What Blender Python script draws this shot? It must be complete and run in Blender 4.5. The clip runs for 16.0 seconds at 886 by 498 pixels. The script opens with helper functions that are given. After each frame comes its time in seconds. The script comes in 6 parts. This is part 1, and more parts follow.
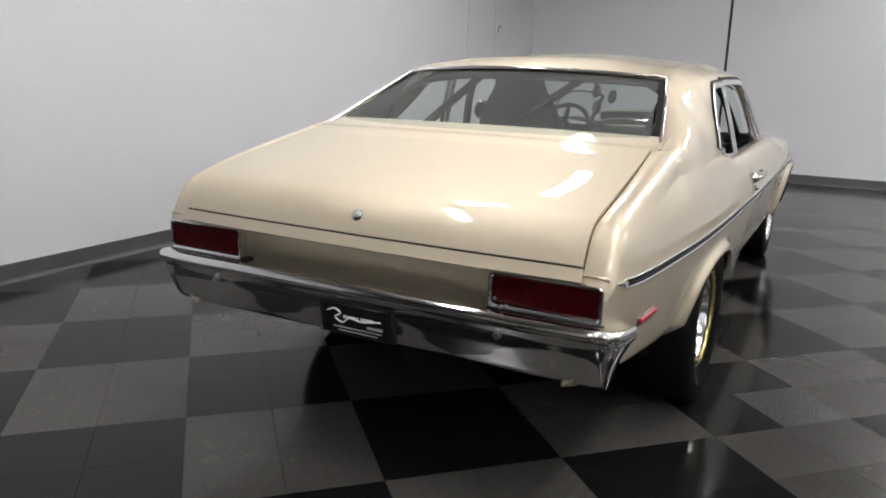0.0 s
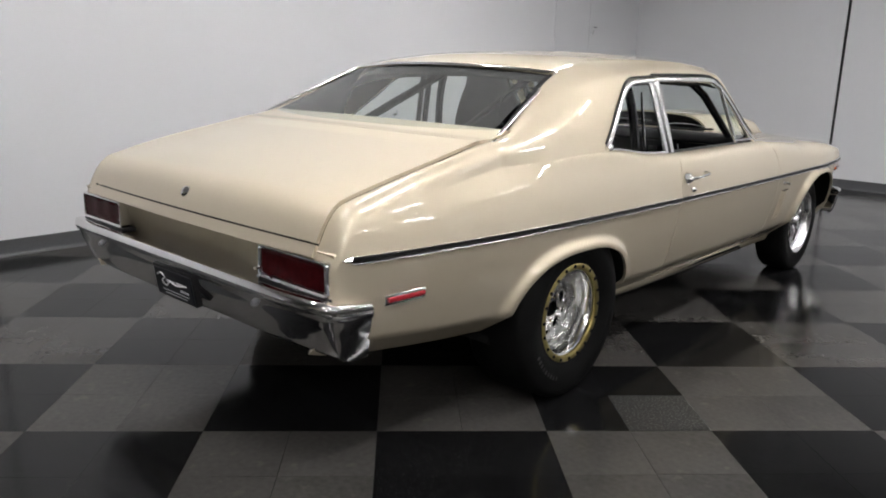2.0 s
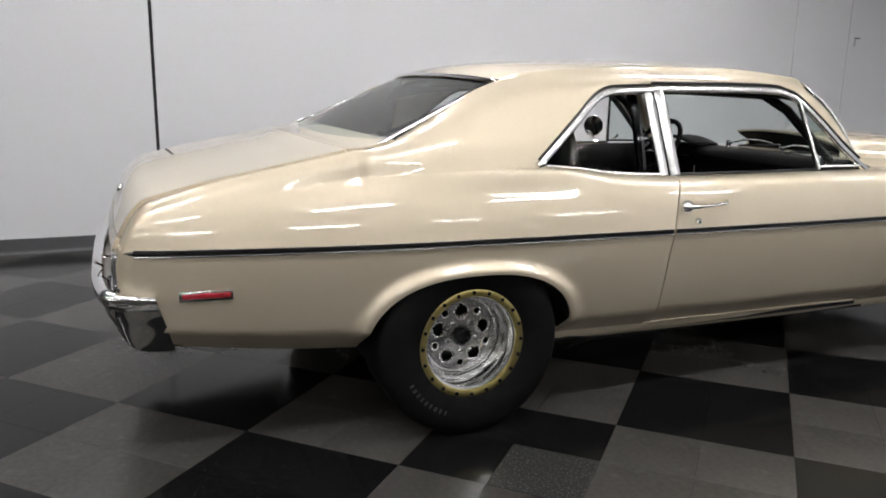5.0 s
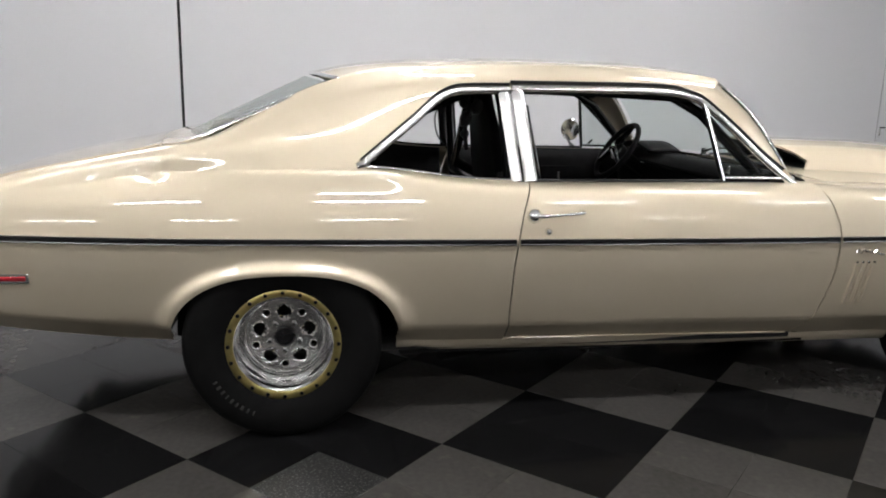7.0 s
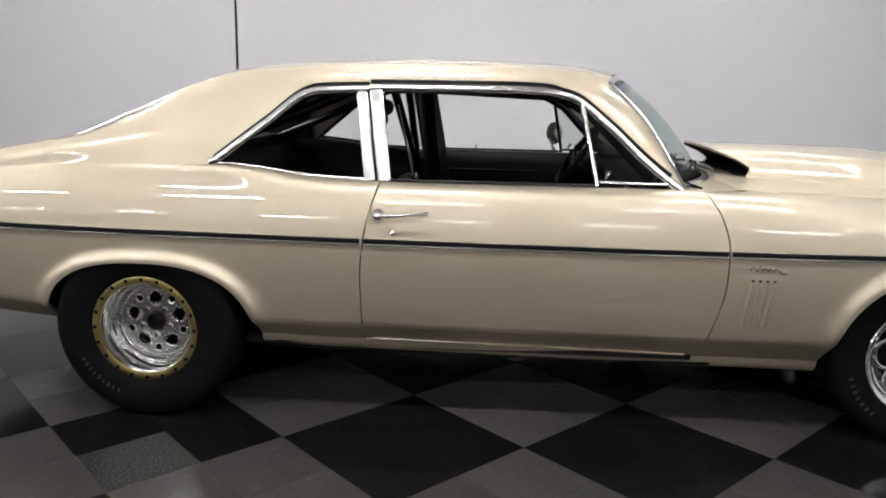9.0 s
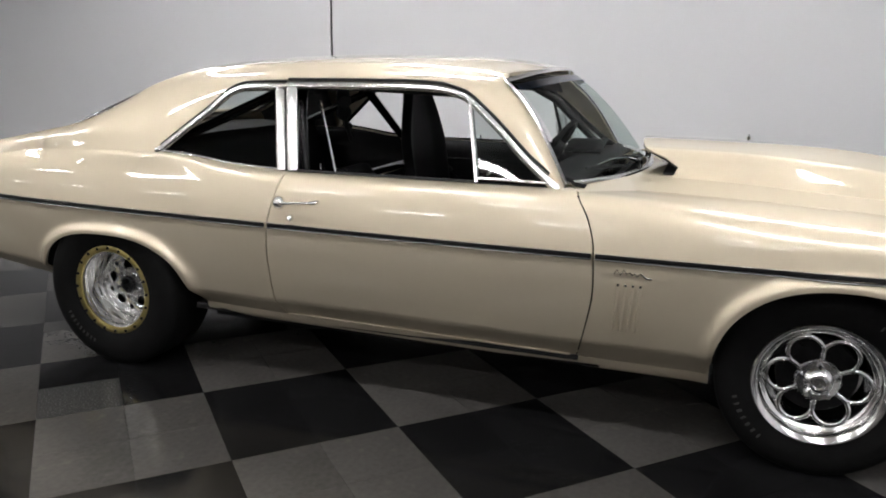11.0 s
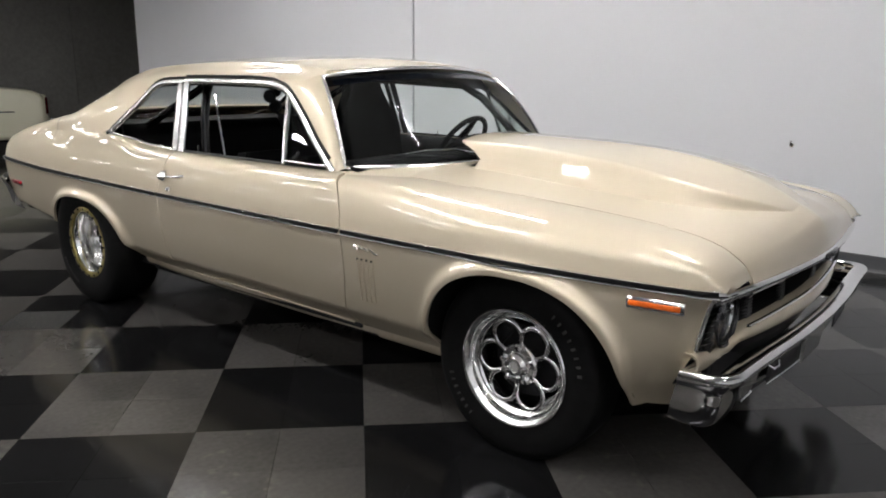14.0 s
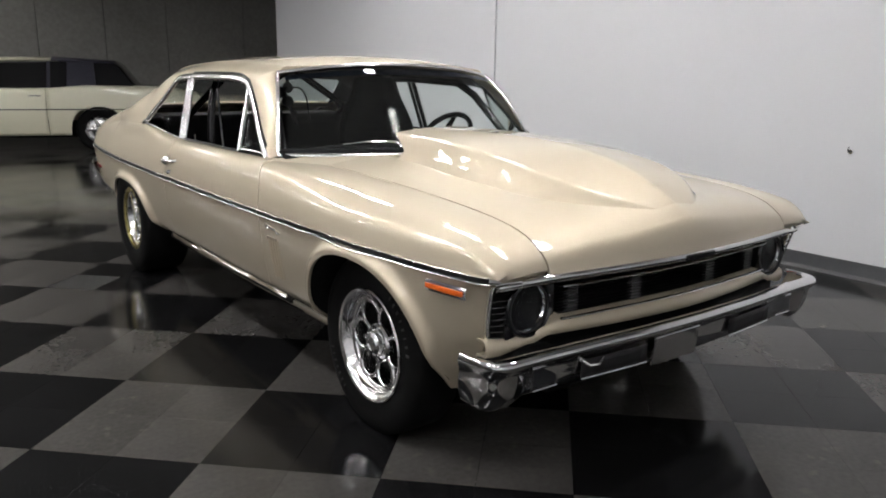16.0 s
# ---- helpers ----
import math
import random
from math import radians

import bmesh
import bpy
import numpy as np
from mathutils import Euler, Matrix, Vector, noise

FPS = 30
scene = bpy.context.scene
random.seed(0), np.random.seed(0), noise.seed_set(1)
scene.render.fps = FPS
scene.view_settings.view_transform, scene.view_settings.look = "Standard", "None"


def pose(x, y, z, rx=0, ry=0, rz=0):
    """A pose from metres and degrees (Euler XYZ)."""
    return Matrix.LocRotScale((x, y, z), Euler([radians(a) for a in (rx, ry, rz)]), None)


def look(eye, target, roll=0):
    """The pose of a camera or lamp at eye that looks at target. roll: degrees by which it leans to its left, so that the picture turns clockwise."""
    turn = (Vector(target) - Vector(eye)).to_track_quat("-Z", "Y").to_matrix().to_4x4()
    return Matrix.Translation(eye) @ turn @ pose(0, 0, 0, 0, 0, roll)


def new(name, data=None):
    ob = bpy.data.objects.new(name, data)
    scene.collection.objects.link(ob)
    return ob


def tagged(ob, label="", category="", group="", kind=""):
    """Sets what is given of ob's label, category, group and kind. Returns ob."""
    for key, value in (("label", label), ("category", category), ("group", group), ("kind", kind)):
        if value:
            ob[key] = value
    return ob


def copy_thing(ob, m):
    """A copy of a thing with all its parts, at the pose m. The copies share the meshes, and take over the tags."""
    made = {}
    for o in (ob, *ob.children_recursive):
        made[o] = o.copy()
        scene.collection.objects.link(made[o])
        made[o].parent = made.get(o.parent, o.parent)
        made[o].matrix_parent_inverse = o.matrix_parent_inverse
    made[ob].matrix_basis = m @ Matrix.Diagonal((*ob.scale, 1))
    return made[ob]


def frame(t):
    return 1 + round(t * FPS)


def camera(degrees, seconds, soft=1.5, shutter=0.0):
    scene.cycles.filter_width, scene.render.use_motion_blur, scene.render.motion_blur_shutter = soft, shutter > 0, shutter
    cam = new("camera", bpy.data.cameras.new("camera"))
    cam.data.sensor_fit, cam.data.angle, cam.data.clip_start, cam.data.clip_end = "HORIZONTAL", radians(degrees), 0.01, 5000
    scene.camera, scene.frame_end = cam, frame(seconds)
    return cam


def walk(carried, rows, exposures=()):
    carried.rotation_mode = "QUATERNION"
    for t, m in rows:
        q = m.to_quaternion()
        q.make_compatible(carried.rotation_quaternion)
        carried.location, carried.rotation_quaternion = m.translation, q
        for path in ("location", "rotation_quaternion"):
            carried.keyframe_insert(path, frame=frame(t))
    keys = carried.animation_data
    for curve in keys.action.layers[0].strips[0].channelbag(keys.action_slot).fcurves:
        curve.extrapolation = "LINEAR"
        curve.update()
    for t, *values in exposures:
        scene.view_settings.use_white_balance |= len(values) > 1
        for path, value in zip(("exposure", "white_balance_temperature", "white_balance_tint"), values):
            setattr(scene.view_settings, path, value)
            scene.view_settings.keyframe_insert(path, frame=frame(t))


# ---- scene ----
cam = camera(60.4, 16.0, soft=1.9)
PATH = [
    (0, (-0.481, -2.117, 1.277), (0.092, -0.258, 0.81), 1.5),
    (0.5, (-0.198, -2.245, 1.277), (0.272, -0.358, 0.807), 1.4),
    (1, (0.101, -2.358, 1.272), (0.466, -0.449, 0.801), 1.5),
    (1.5, (0.402, -2.445, 1.274), (0.646, -0.517, 0.803), 1.6),
    (2, (0.683, -2.491, 1.272), (0.796, -0.55, 0.803), 1.5),
    (2.5, (0.951, -2.485, 1.269), (0.909, -0.541, 0.8), 1.5),
    (3, (1.203, -2.45, 1.27), (1.017, -0.514, 0.801), 1.4),
    (3.2, (1.305, -2.424, 1.269), (1.066, -0.494, 0.802), 1.3),
    (5.5, (2.491, -1.951, 1.233), (1.637, -0.191, 0.816), 1.1),
    (6, (2.754, -1.787, 1.24), (1.814, -0.073, 0.816), 1.3),
    (6.5, (2.989, -1.624, 1.237), (1.97, 0.044, 0.815), 1.4),
    (7, (3.233, -1.438, 1.235), (2.119, 0.17, 0.816), 1.3),
    (7.5, (3.476, -1.235, 1.231), (2.294, 0.325, 0.819), 1.4),
    (8, (3.704, -1.046, 1.225), (2.423, 0.436, 0.82), 1.3),
    (8.5, (3.907, -0.848, 1.219), (2.525, 0.541, 0.819), 1.2),
    (9, (4.095, -0.655, 1.226), (2.632, 0.648, 0.818), 1.1),
    (11.5, (5.024, 0.479, 1.314), (3.219, 1.201, 0.847), 0.7),
    (12, (5.173, 0.737, 1.306), (3.327, 1.35, 0.843), 0.8),
    (12.5, (5.322, 0.999, 1.303), (3.45, 1.527, 0.841), 0.8),
    (13, (5.461, 1.284, 1.298), (3.559, 1.697, 0.838), 0.6),
    (13.5, (5.582, 1.551, 1.292), (3.662, 1.872, 0.835), 0.5),
    (14, (5.677, 1.822, 1.288), (3.742, 2.04, 0.834), 0.6),
    (14.5, (5.752, 2.103, 1.28), (3.806, 2.202, 0.829), 0.6),
    (15, (5.809, 2.381, 1.28), (3.86, 2.349, 0.829), 0.6),
    (15.5, (5.833, 2.645, 1.274), (3.89, 2.491, 0.823), 0.6),
    (16, (5.82, 2.926, 1.262), (3.889, 2.663, 0.815), 0.7),
]
walk(cam, [(t, look(eye, target, roll)) for t, eye, target, roll in PATH])

# ---- world and light ----
CAR = pose(0.744, 0.940, 0, 0, 0, 44.4)      # the coupe's own axes: x to its nose, y to its left; the walls run along them
world = bpy.data.worlds.new("world")
scene.world = world
world.use_nodes = True
world.node_tree.nodes["Background"].inputs[0].default_value = (0.5, 0.55, 0.6, 1)
world.node_tree.nodes["Background"].inputs[1].default_value = 0.02
LAMP_POWER, DIM_POWER = 86.0, 44.0
LAMPS = [(x, y) for x in (-9.8, -7.2, -4.6, -2.0, 0.6, 3.2, 5.8) for y in (-9.2, -5.8, -2.4, 1.0) if (x > -4 or y < -2) and (x < 5 or y < -2)]
LAMPS += [(x, y) for x in (-12.4, -15.0, -17.6, -20.2) for y in (-12.6, -9.2, -5.8)]
LAMPS.sort(key=lambda p: abs(p[0] - 0.5) + abs(p[1] - 1.4))
scene.view_settings.exposure = 0.0


# ---- materials ----
def material(name, color=(0.5, 0.5, 0.5), rough=0.5, metal=0.0, coat=0.0, spec=0.5, grain=None, amount=0.15, bump=0.0,
             bump_scale=60.0, second=None, vary=0.0, emit=0.0, trans=0.0, ior=1.45, rough_var=0.0, coat_rough=0.03):
    m = bpy.data.materials.new(name)
    m.use_nodes = True
    t = m.node_tree
    b = t.nodes["Principled BSDF"]
    b.inputs["Base Color"].default_value = (*color, 1)
    b.inputs["Roughness"].default_value = rough
    b.inputs["Metallic"].default_value = metal
    b.inputs["Coat Weight"].default_value = coat
    b.inputs["Coat Roughness"].default_value = coat_rough
    b.inputs["Specular IOR Level"].default_value = spec
    b.inputs["Transmission Weight"].default_value = trans
    b.inputs["IOR"].default_value = ior
    if emit:
        b.inputs["Emission Color"].default_value = (*color, 1)
        b.inputs["Emission Strength"].default_value = emit
    if grain or bump or vary or rough_var:
        co = t.nodes.new("ShaderNodeTexCoord")
        n1 = t.nodes.new("ShaderNodeTexNoise")
        n1.inputs["Scale"].default_value = grain or 3.0
        n1.inputs["Detail"].default_value = 5
        t.links.new(co.outputs["Object"], n1.inputs["Vector"])
        n2 = t.nodes.new("ShaderNodeTexNoise")
        n2.inputs["Scale"].default_value = bump_scale
        n2.inputs["Detail"].default_value = 4
        t.links.new(co.outputs["Object"], n2.inputs["Vector"])
        add = t.nodes.new("ShaderNodeMix")
        add.inputs[0].default_value = 0.4
        t.links.new(n1.outputs["Fac"], add.inputs[2])
        t.links.new(n2.outputs["Fac"], add.inputs[3])
        last = add.outputs[0]
        if vary:
            info = t.nodes.new("ShaderNodeObjectInfo")
            isl = t.nodes.new("ShaderNodeNewGeometry")
            s = t.nodes.new("ShaderNodeMath")
            s.operation = "ADD"
            t.links.new(info.outputs["Random"], s.inputs[0])
            t.links.new(isl.outputs["Random Per Island"], s.inputs[1])
            f = t.nodes.new("ShaderNodeMath")
            f.operation = "FRACT"
            t.links.new(s.outputs[0], f.inputs[0])
            mx = t.nodes.new("ShaderNodeMix")
            mx.inputs[0].default_value = vary
            t.links.new(last, mx.inputs[2])
            t.links.new(f.outputs[0], mx.inputs[3])
            last = mx.outputs[0]
        ramp = t.nodes.new("ShaderNodeValToRGB")
        lo = tuple(max(0.0, c * (1 - amount)) for c in color)
        hi = second or tuple(min(1.0, c * (1 + amount)) for c in color)
        ramp.color_ramp.elements[0].position, ramp.color_ramp.elements[1].position = 0.3, 0.7
        ramp.color_ramp.elements[0].color, ramp.color_ramp.elements[1].color = (*lo, 1), (*hi, 1)
        t.links.new(last, ramp.inputs[0])
        t.links.new(ramp.outputs[0], b.inputs["Base Color"])
        if rough_var:
            mr = t.nodes.new("ShaderNodeMapRange")
            mr.inputs["To Min"].default_value = max(0.02, rough - rough_var)
            mr.inputs["To Max"].default_value = rough + rough_var
            t.links.new(n1.outputs["Fac"], mr.inputs[0])
            t.links.new(mr.outputs[0], b.inputs["Roughness"])
        if bump:
            bp = t.nodes.new("ShaderNodeBump")
            bp.inputs["Strength"].default_value = bump
            bp.inputs["Distance"].default_value = 0.002
            t.links.new(n2.outputs["Fac"], bp.inputs["Height"])
            t.links.new(bp.outputs[0], b.inputs["Normal"])
    return m


def glass_material(name, tint, weight, dust=0.0):
    """Thin automotive glass: clear see-through tint with a glossy face and a pale film that paints in reflected haze.
    """
    m = bpy.data.materials.new(name)
    m.use_nodes = True
    t = m.node_tree
    t.nodes.clear()
    out = t.nodes.new("ShaderNodeOutputMaterial")
    see = t.nodes.new("ShaderNodeBsdfTransparent")
    see.inputs[0].default_value = (*tint, 1)
    glo = t.nodes.new("ShaderNodeBsdfGlossy")
    glo.inputs["Roughness"].default_value = 0.02
    lw = t.nodes.new("ShaderNodeLayerWeight")
    lw.inputs[0].default_value = 0.5
    pw = t.nodes.new("ShaderNodeMath")
    pw.operation = "POWER"
    pw.inputs[1].default_value = 4.0
    t.links.new(lw.outputs["Facing"], pw.inputs[0])
    fr = t.nodes.new("ShaderNodeMapRange")
    fr.inputs["To Min"].default_value = 0.06
    t.links.new(pw.outputs[0], fr.inputs[0])
    mul = t.nodes.new("ShaderNodeMath")
    mul.operation = "MULTIPLY"
    mul.inputs[1].default_value = weight
    t.links.new(fr.outputs[0], mul.inputs[0])
    mix = t.nodes.new("ShaderNodeMixShader")
    t.links.new(mul.outputs[0], mix.inputs[0])
    t.links.new(see.outputs[0], mix.inputs[1])
    t.links.new(glo.outputs[0], mix.inputs[2])
    # pale diffuse film stands in for grey light reflected off the pane
    film = t.nodes.new("ShaderNodeBsdfDiffuse")
    film.inputs[0].default_value = (0.62, 0.63, 0.62, 1)
    co = t.nodes.new("ShaderNodeTexCoord")
    nz = t.nodes.new("ShaderNodeTexNoise")
    nz.inputs["Scale"].default_value = 3.0
    t.links.new(co.outputs["Object"], nz.inputs["Vector"])
    am = t.nodes.new("ShaderNodeMapRange")
    am.inputs["To Min"].default_value, am.inputs["To Max"].default_value = dust * 0.8, dust * 1.2
    t.links.new(nz.outputs["Fac"], am.inputs[0])
    top = t.nodes.new("ShaderNodeMixShader")
    t.links.new(am.outputs[0], top.inputs[0])
    t.links.new(mix.outputs[0], top.inputs[1])
    t.links.new(film.outputs[0], top.inputs[2])
    t.links.new(top.outputs[0], out.inputs[0])
    return m


PAINT = material("gold_paint", (0.615, 0.544, 0.418), 0.58, 0.78, coat=1.0, grain=3, amount=0.015, coat_rough=0.015)
CHROME = material("chrome", (0.78, 0.78, 0.78), 0.07, 1.0, grain=4, amount=0.06, rough_var=0.03)
STEEL = material("bright_stainless", (0.80, 0.80, 0.79), 0.20, 1.0, grain=30, amount=0.06, rough_var=0.03)
ALLOY = material("polished_alloy", (0.90, 0.90, 0.89), 0.14, 1.0, grain=30, amount=0.1, rough_var=0.06)
GOLD = material("gold_anodised", (0.46, 0.38, 0.15), 0.33, 1.0, grain=40, amount=0.15)
RUBBER = material("tyre_rubber", (0.005, 0.005, 0.005), 0.6, spec=0.08, grain=20, amount=0.35, bump=0.3, bump_scale=240)
TRIMBLACK = material("black_trim_insert", (0.006, 0.006, 0.0065), 0.4, spec=0.12, grain=40, amount=0.3)
BLACK = material("black_plastic", (0.012, 0.012, 0.013), 0.45, grain=40, amount=0.3, bump=0.1, bump_scale=300)
GLOSSBLACK = material("black_gloss", (0.008, 0.008, 0.009), 0.16, coat=0.4, grain=10, amount=0.2)
VINYL = material("black_vinyl", (0.009, 0.009, 0.0095), 0.55, spec=0.08, grain=18, amount=0.3, bump=0.4, bump_scale=160)
CARPET = material("black_carpet", (0.009, 0.009, 0.009), 0.95, grain=60, amount=0.4, bump=0.8, bump_scale=400)
UNDER = material("undercoat", (0.008, 0.008, 0.008), 0.9, spec=0.1, grain=12, amount=0.4, bump=0.4, bump_scale=80)
REDLENS = material("red_lens", (0.034, 0.002, 0.003), 0.25, spec=0.08, grain=60, amount=0.25)
REDMARK = material("red_marker_lens", (0.32, 0.012, 0.022), 0.2, coat=0.6, grain=60, amount=0.2)
AMBER = material("amber_lens", (0.75, 0.13, 0.015), 0.2, coat=0.6, grain=70, amount=0.2)
WHITELENS = material("clear_lens", (0.045, 0.047, 0.05), 0.12, 0.5, coat=0.8, grain=50, amount=0.3)
GLASS = glass_material("green_tint_glass", (0.80, 0.86, 0.84), 0.17, 0.012)
REARGLASS = glass_material("hazed_tint_glass", (0.74, 0.80, 0.78), 0.5, 0.10)
VENTGLASS = glass_material("vent_glass", (0.72, 0.78, 0.76), 1.0)
CLEAR = glass_material("clear_glass", (0.95, 0.96, 0.955), 0.15)
BAND = glass_material("blue_shade_band", (0.10, 0.16, 0.30), 0.9)
WALL = material("white_wall_panel", (0.655, 0.66, 0.68), 0.55, grain=0.6, amount=0.025, bump=0.05, bump_scale=90, rough_var=0.06)
SEAMDARK = material("seam_shadow_gasket", (0.015, 0.015, 0.016), 0.7, grain=12, amount=0.3)
SEAMGREY = material("seam_grey", (0.30, 0.30, 0.31), 0.6, grain=12, amount=0.2)
COVE = material("grey_cove_base", (0.072, 0.074, 0.078), 0.45, grain=3, amount=0.15, rough_var=0.08)
HALLDARK = material("dark_unseen_wall", (0.15, 0.145, 0.138), 0.8, grain=0.9, amount=0.3, bump=0.3, bump_scale=14)
CONCRETE = material("concrete_wall", (0.29, 0.283, 0.268), 0.85, grain=0.6, amount=0.25, bump=0.4, bump_scale=14)
CEIL = material("ceiling_board", (0.50, 0.50, 0.505), 0.9, grain=2, amount=0.1)
DARKTILE = material("black_floor_tile", (0.006, 0.006, 0.0063), 0.13, grain=2.2, amount=0.4, vary=0.12, bump=0.06, bump_scale=45, rough_var=0.06, spec=0.16)
GREYTILE = material("grey_floor_tile", (0.048, 0.0455, 0.0425), 0.16, grain=1.6, amount=0.34, vary=0.08, bump=0.06, bump_scale=45, rough_var=0.07, spec=0.17)
GROUT = material("floor_grout", (0.02, 0.02, 0.02), 0.8, grain=5, amount=0.3)
PANELLIGHT = material("lit_diffuser", (1.0, 0.982, 0.985), 0.5, emit=LAMP_POWER)
DIMLIGHT = material("dim_lit_diffuser", (1.0, 0.975, 0.95), 0.5, emit=DIM_POWER)
LAMPFRAME = material("white_lamp_frame", (0.75, 0.75, 0.75), 0.4, grain=5, amount=0.05)
IVORY = material("ivory_paint", (0.62, 0.60, 0.46), 0.35, coat=0.9, grain=500, amount=0.04)
LANDAU = material("black_landau_vinyl", (0.018, 0.018, 0.030), 0.5, grain=30, amount=0.3, bump=0.4, bump_scale=180)
REFLECTOR = material("lamp_reflector", (0.70, 0.71, 0.72), 0.14, 1.0, grain=30, amount=0.3, rough_var=0.06)
DARKRING = material("dark_lamp_ring", (0.07, 0.07, 0.072), 0.28, 0.8, grain=20, amount=0.2)
FIN_GREY = material("grey_grille_fin", (0.085, 0.085, 0.087), 0.4, 0.5, grain=20, amount=0.2)
ALLOY_DULL = material("dull_bracket", (0.30, 0.30, 0.31), 0.35, 0.8, grain=8, amount=0.2)
PLATE = material("dealer_plate", (0.005, 0.006, 0.009), 0.35, grain=10, amount=0.2)
PRINT = material("plate_print", (0.62, 0.63, 0.65), 0.5, grain=10, amount=0.05)


def speckled(name):
    """A dulled black tile, crowded with pale flecks."""
    m = material(name, (0.02, 0.02, 0.02), 0.4, grain=4, amount=0.3, bump=0.15, bump_scale=60)
    t = m.node_tree
    b = t.nodes["Principled BSDF"]
    co = t.nodes.new("ShaderNodeTexCoord")
    n = t.nodes.new("ShaderNodeTexNoise")
    n.inputs["Scale"].default_value = 120
    n.inputs["Detail"].default_value = 7
    r = t.nodes.new("ShaderNodeValToRGB")
    r.color_ramp.elements[0].position, r.color_ramp.elements[1].position = 0.52, 0.74
    r.color_ramp.elements[0].color, r.color_ramp.elements[1].color = (0.008, 0.008, 0.008, 1), (0.20, 0.20, 0.195, 1)
    t.links.new(co.outputs["Object"], n.inputs["Vector"])
    t.links.new(n.outputs["Fac"], r.inputs[0])
    t.links.new(r.outputs[0], b.inputs["Base Color"])
    return m


SPECKLE = speckled("scuffed_black_tile")


def flecked(m, scale, lo, hi, color):
    """Scatters small pale flecks over a tile's base colour."""
    t = m.node_tree
    b = t.nodes["Principled BSDF"]
    old = b.inputs["Base Color"].links[0].from_socket
    co = t.nodes.new("ShaderNodeTexCoord")
    n = t.nodes.new("ShaderNodeTexNoise")
    n.inputs["Scale"].default_value = scale
    n.inputs["Detail"].default_value = 5
    big = t.nodes.new("ShaderNodeTexNoise")
    big.inputs["Scale"].default_value = 1.7
    r = t.nodes.new("ShaderNodeMapRange")
    r.inputs["From Min"].default_value, r.inputs["From Max"].default_value = lo, hi
    g = t.nodes.new("ShaderNodeMapRange")
    g.inputs["From Min"].default_value, g.inputs["From Max"].default_value = 0.38, 0.62
    k = t.nodes.new("ShaderNodeMath")
    k.operation = "MULTIPLY"
    mx = t.nodes.new("ShaderNodeMix")
    mx.data_type = "RGBA"
    geo = t.nodes.new("ShaderNodeNewGeometry")
    t.links.new(geo.outputs["Position"], n.inputs["Vector"])
    t.links.new(geo.outputs["Position"], big.inputs["Vector"])
    t.links.new(n.outputs["Fac"], r.inputs[0])
    t.links.new(big.outputs["Fac"], g.inputs[0])
    t.links.new(r.outputs[0], k.inputs[0])
    t.links.new(g.outputs[0], k.inputs[1])
    t.links.new(k.outputs[0], mx.inputs["Factor"])
    t.links.new(old, mx.inputs["A"])
    mx.inputs["B"].default_value = (*color, 1)
    t.links.new(mx.outputs["Result"], b.inputs["Base Color"])


flecked(DARKTILE, 130.0, 0.60, 0.74, (0.045, 0.045, 0.043))
flecked(GREYTILE, 16.0, 0.60, 0.80, (0.085, 0.080, 0.066))


# ---- mesh tools ----
def link(name, verts, faces, mat, parent=None, label="", smooth=True, thick=0.0, bevel=0.0, sharp=40, offset=-1.0):
    me = bpy.data.meshes.new(name)
    me.from_pydata([tuple(float(c) for c in v) for v in verts], [], [tuple(int(i) for i in f) for f in faces])
    me.materials.append(mat)
    if smooth:
        me.polygons.foreach_set("use_smooth", [True] * len(me.polygons))
        me.set_sharp_from_angle(angle=radians(sharp))
    if thick and mat == PAINT:
        # cut edges of sheet panels stay crisp
        import collections
        use = collections.Counter(tuple(sorted(k)) for p in me.polygons for k in p.edge_keys)
        for e in me.edges:
            if use[tuple(sorted(e.vertices))] == 1:
                e.use_edge_sharp = True
    me.update()
    ob = new(name, me)
    if thick:
        md = ob.modifiers.new("thickness", "SOLIDIFY")
        md.thickness, md.offset = thick, offset
    if bevel:
        md = ob.modifiers.new("edge", "BEVEL")
        md.width, md.segments, md.limit_method = bevel, 2, "ANGLE"
        md.harden_normals = False
    if parent:
        ob.parent = parent
    if label:
        ob["label"] = label
    return ob


def thing(name, label, category, m=None, group="", kind=""):
    e = new(name)
    e.empty_display_size = 0.1
    if m is not None:
        e.matrix_basis = m
    return tagged(e, label, category, group, kind)


def grid(p, close=False):
    """Vertices and faces of an (n, m, 3) net."""
    n, m = p.shape[:2]
    f = []
    for i in range(n - 1):
        for j in range(m - 1):
            f.append((i * m + j, (i + 1) * m + j, (i + 1) * m + j + 1, i * m + j + 1))
        if close:
            f.append((i * m + m - 1, (i + 1) * m + m - 1, (i + 1) * m, i * m))
    return p.reshape(-1, 3).tolist(), f


def sided(vf, s):
    """The same net on the car's left (s=1) or right (s=-1), faces outward."""
    v, f = vf
    if s > 0:
        return v, f
    return [(a, -b, c) for a, b, c in v], [tuple(reversed(q)) for q in f]


def flip(vf):
    return vf[0], [tuple(reversed(q)) for q in vf[1]]


def join(*parts):
    v, f = [], []
    for pv, pf in parts:
        k = len(v)
        v += list(pv)
        f += [tuple(i + k for i in q) for q in pf]
    return v, f


def moved(vf, m):
    return [tuple(m @ Vector(p)) for p in vf[0]], vf[1]


def box(x0, x1, y0, y1, z0, z1):
    v = [(x, y, z) for x in (x0, x1) for y in (y0, y1) for z in (z0, z1)]
    return v, [(0, 1, 3, 2), (4, 6, 7, 5), (0, 4, 5, 1), (2, 3, 7, 6), (0, 2, 6, 4), (1, 5, 7, 3)]


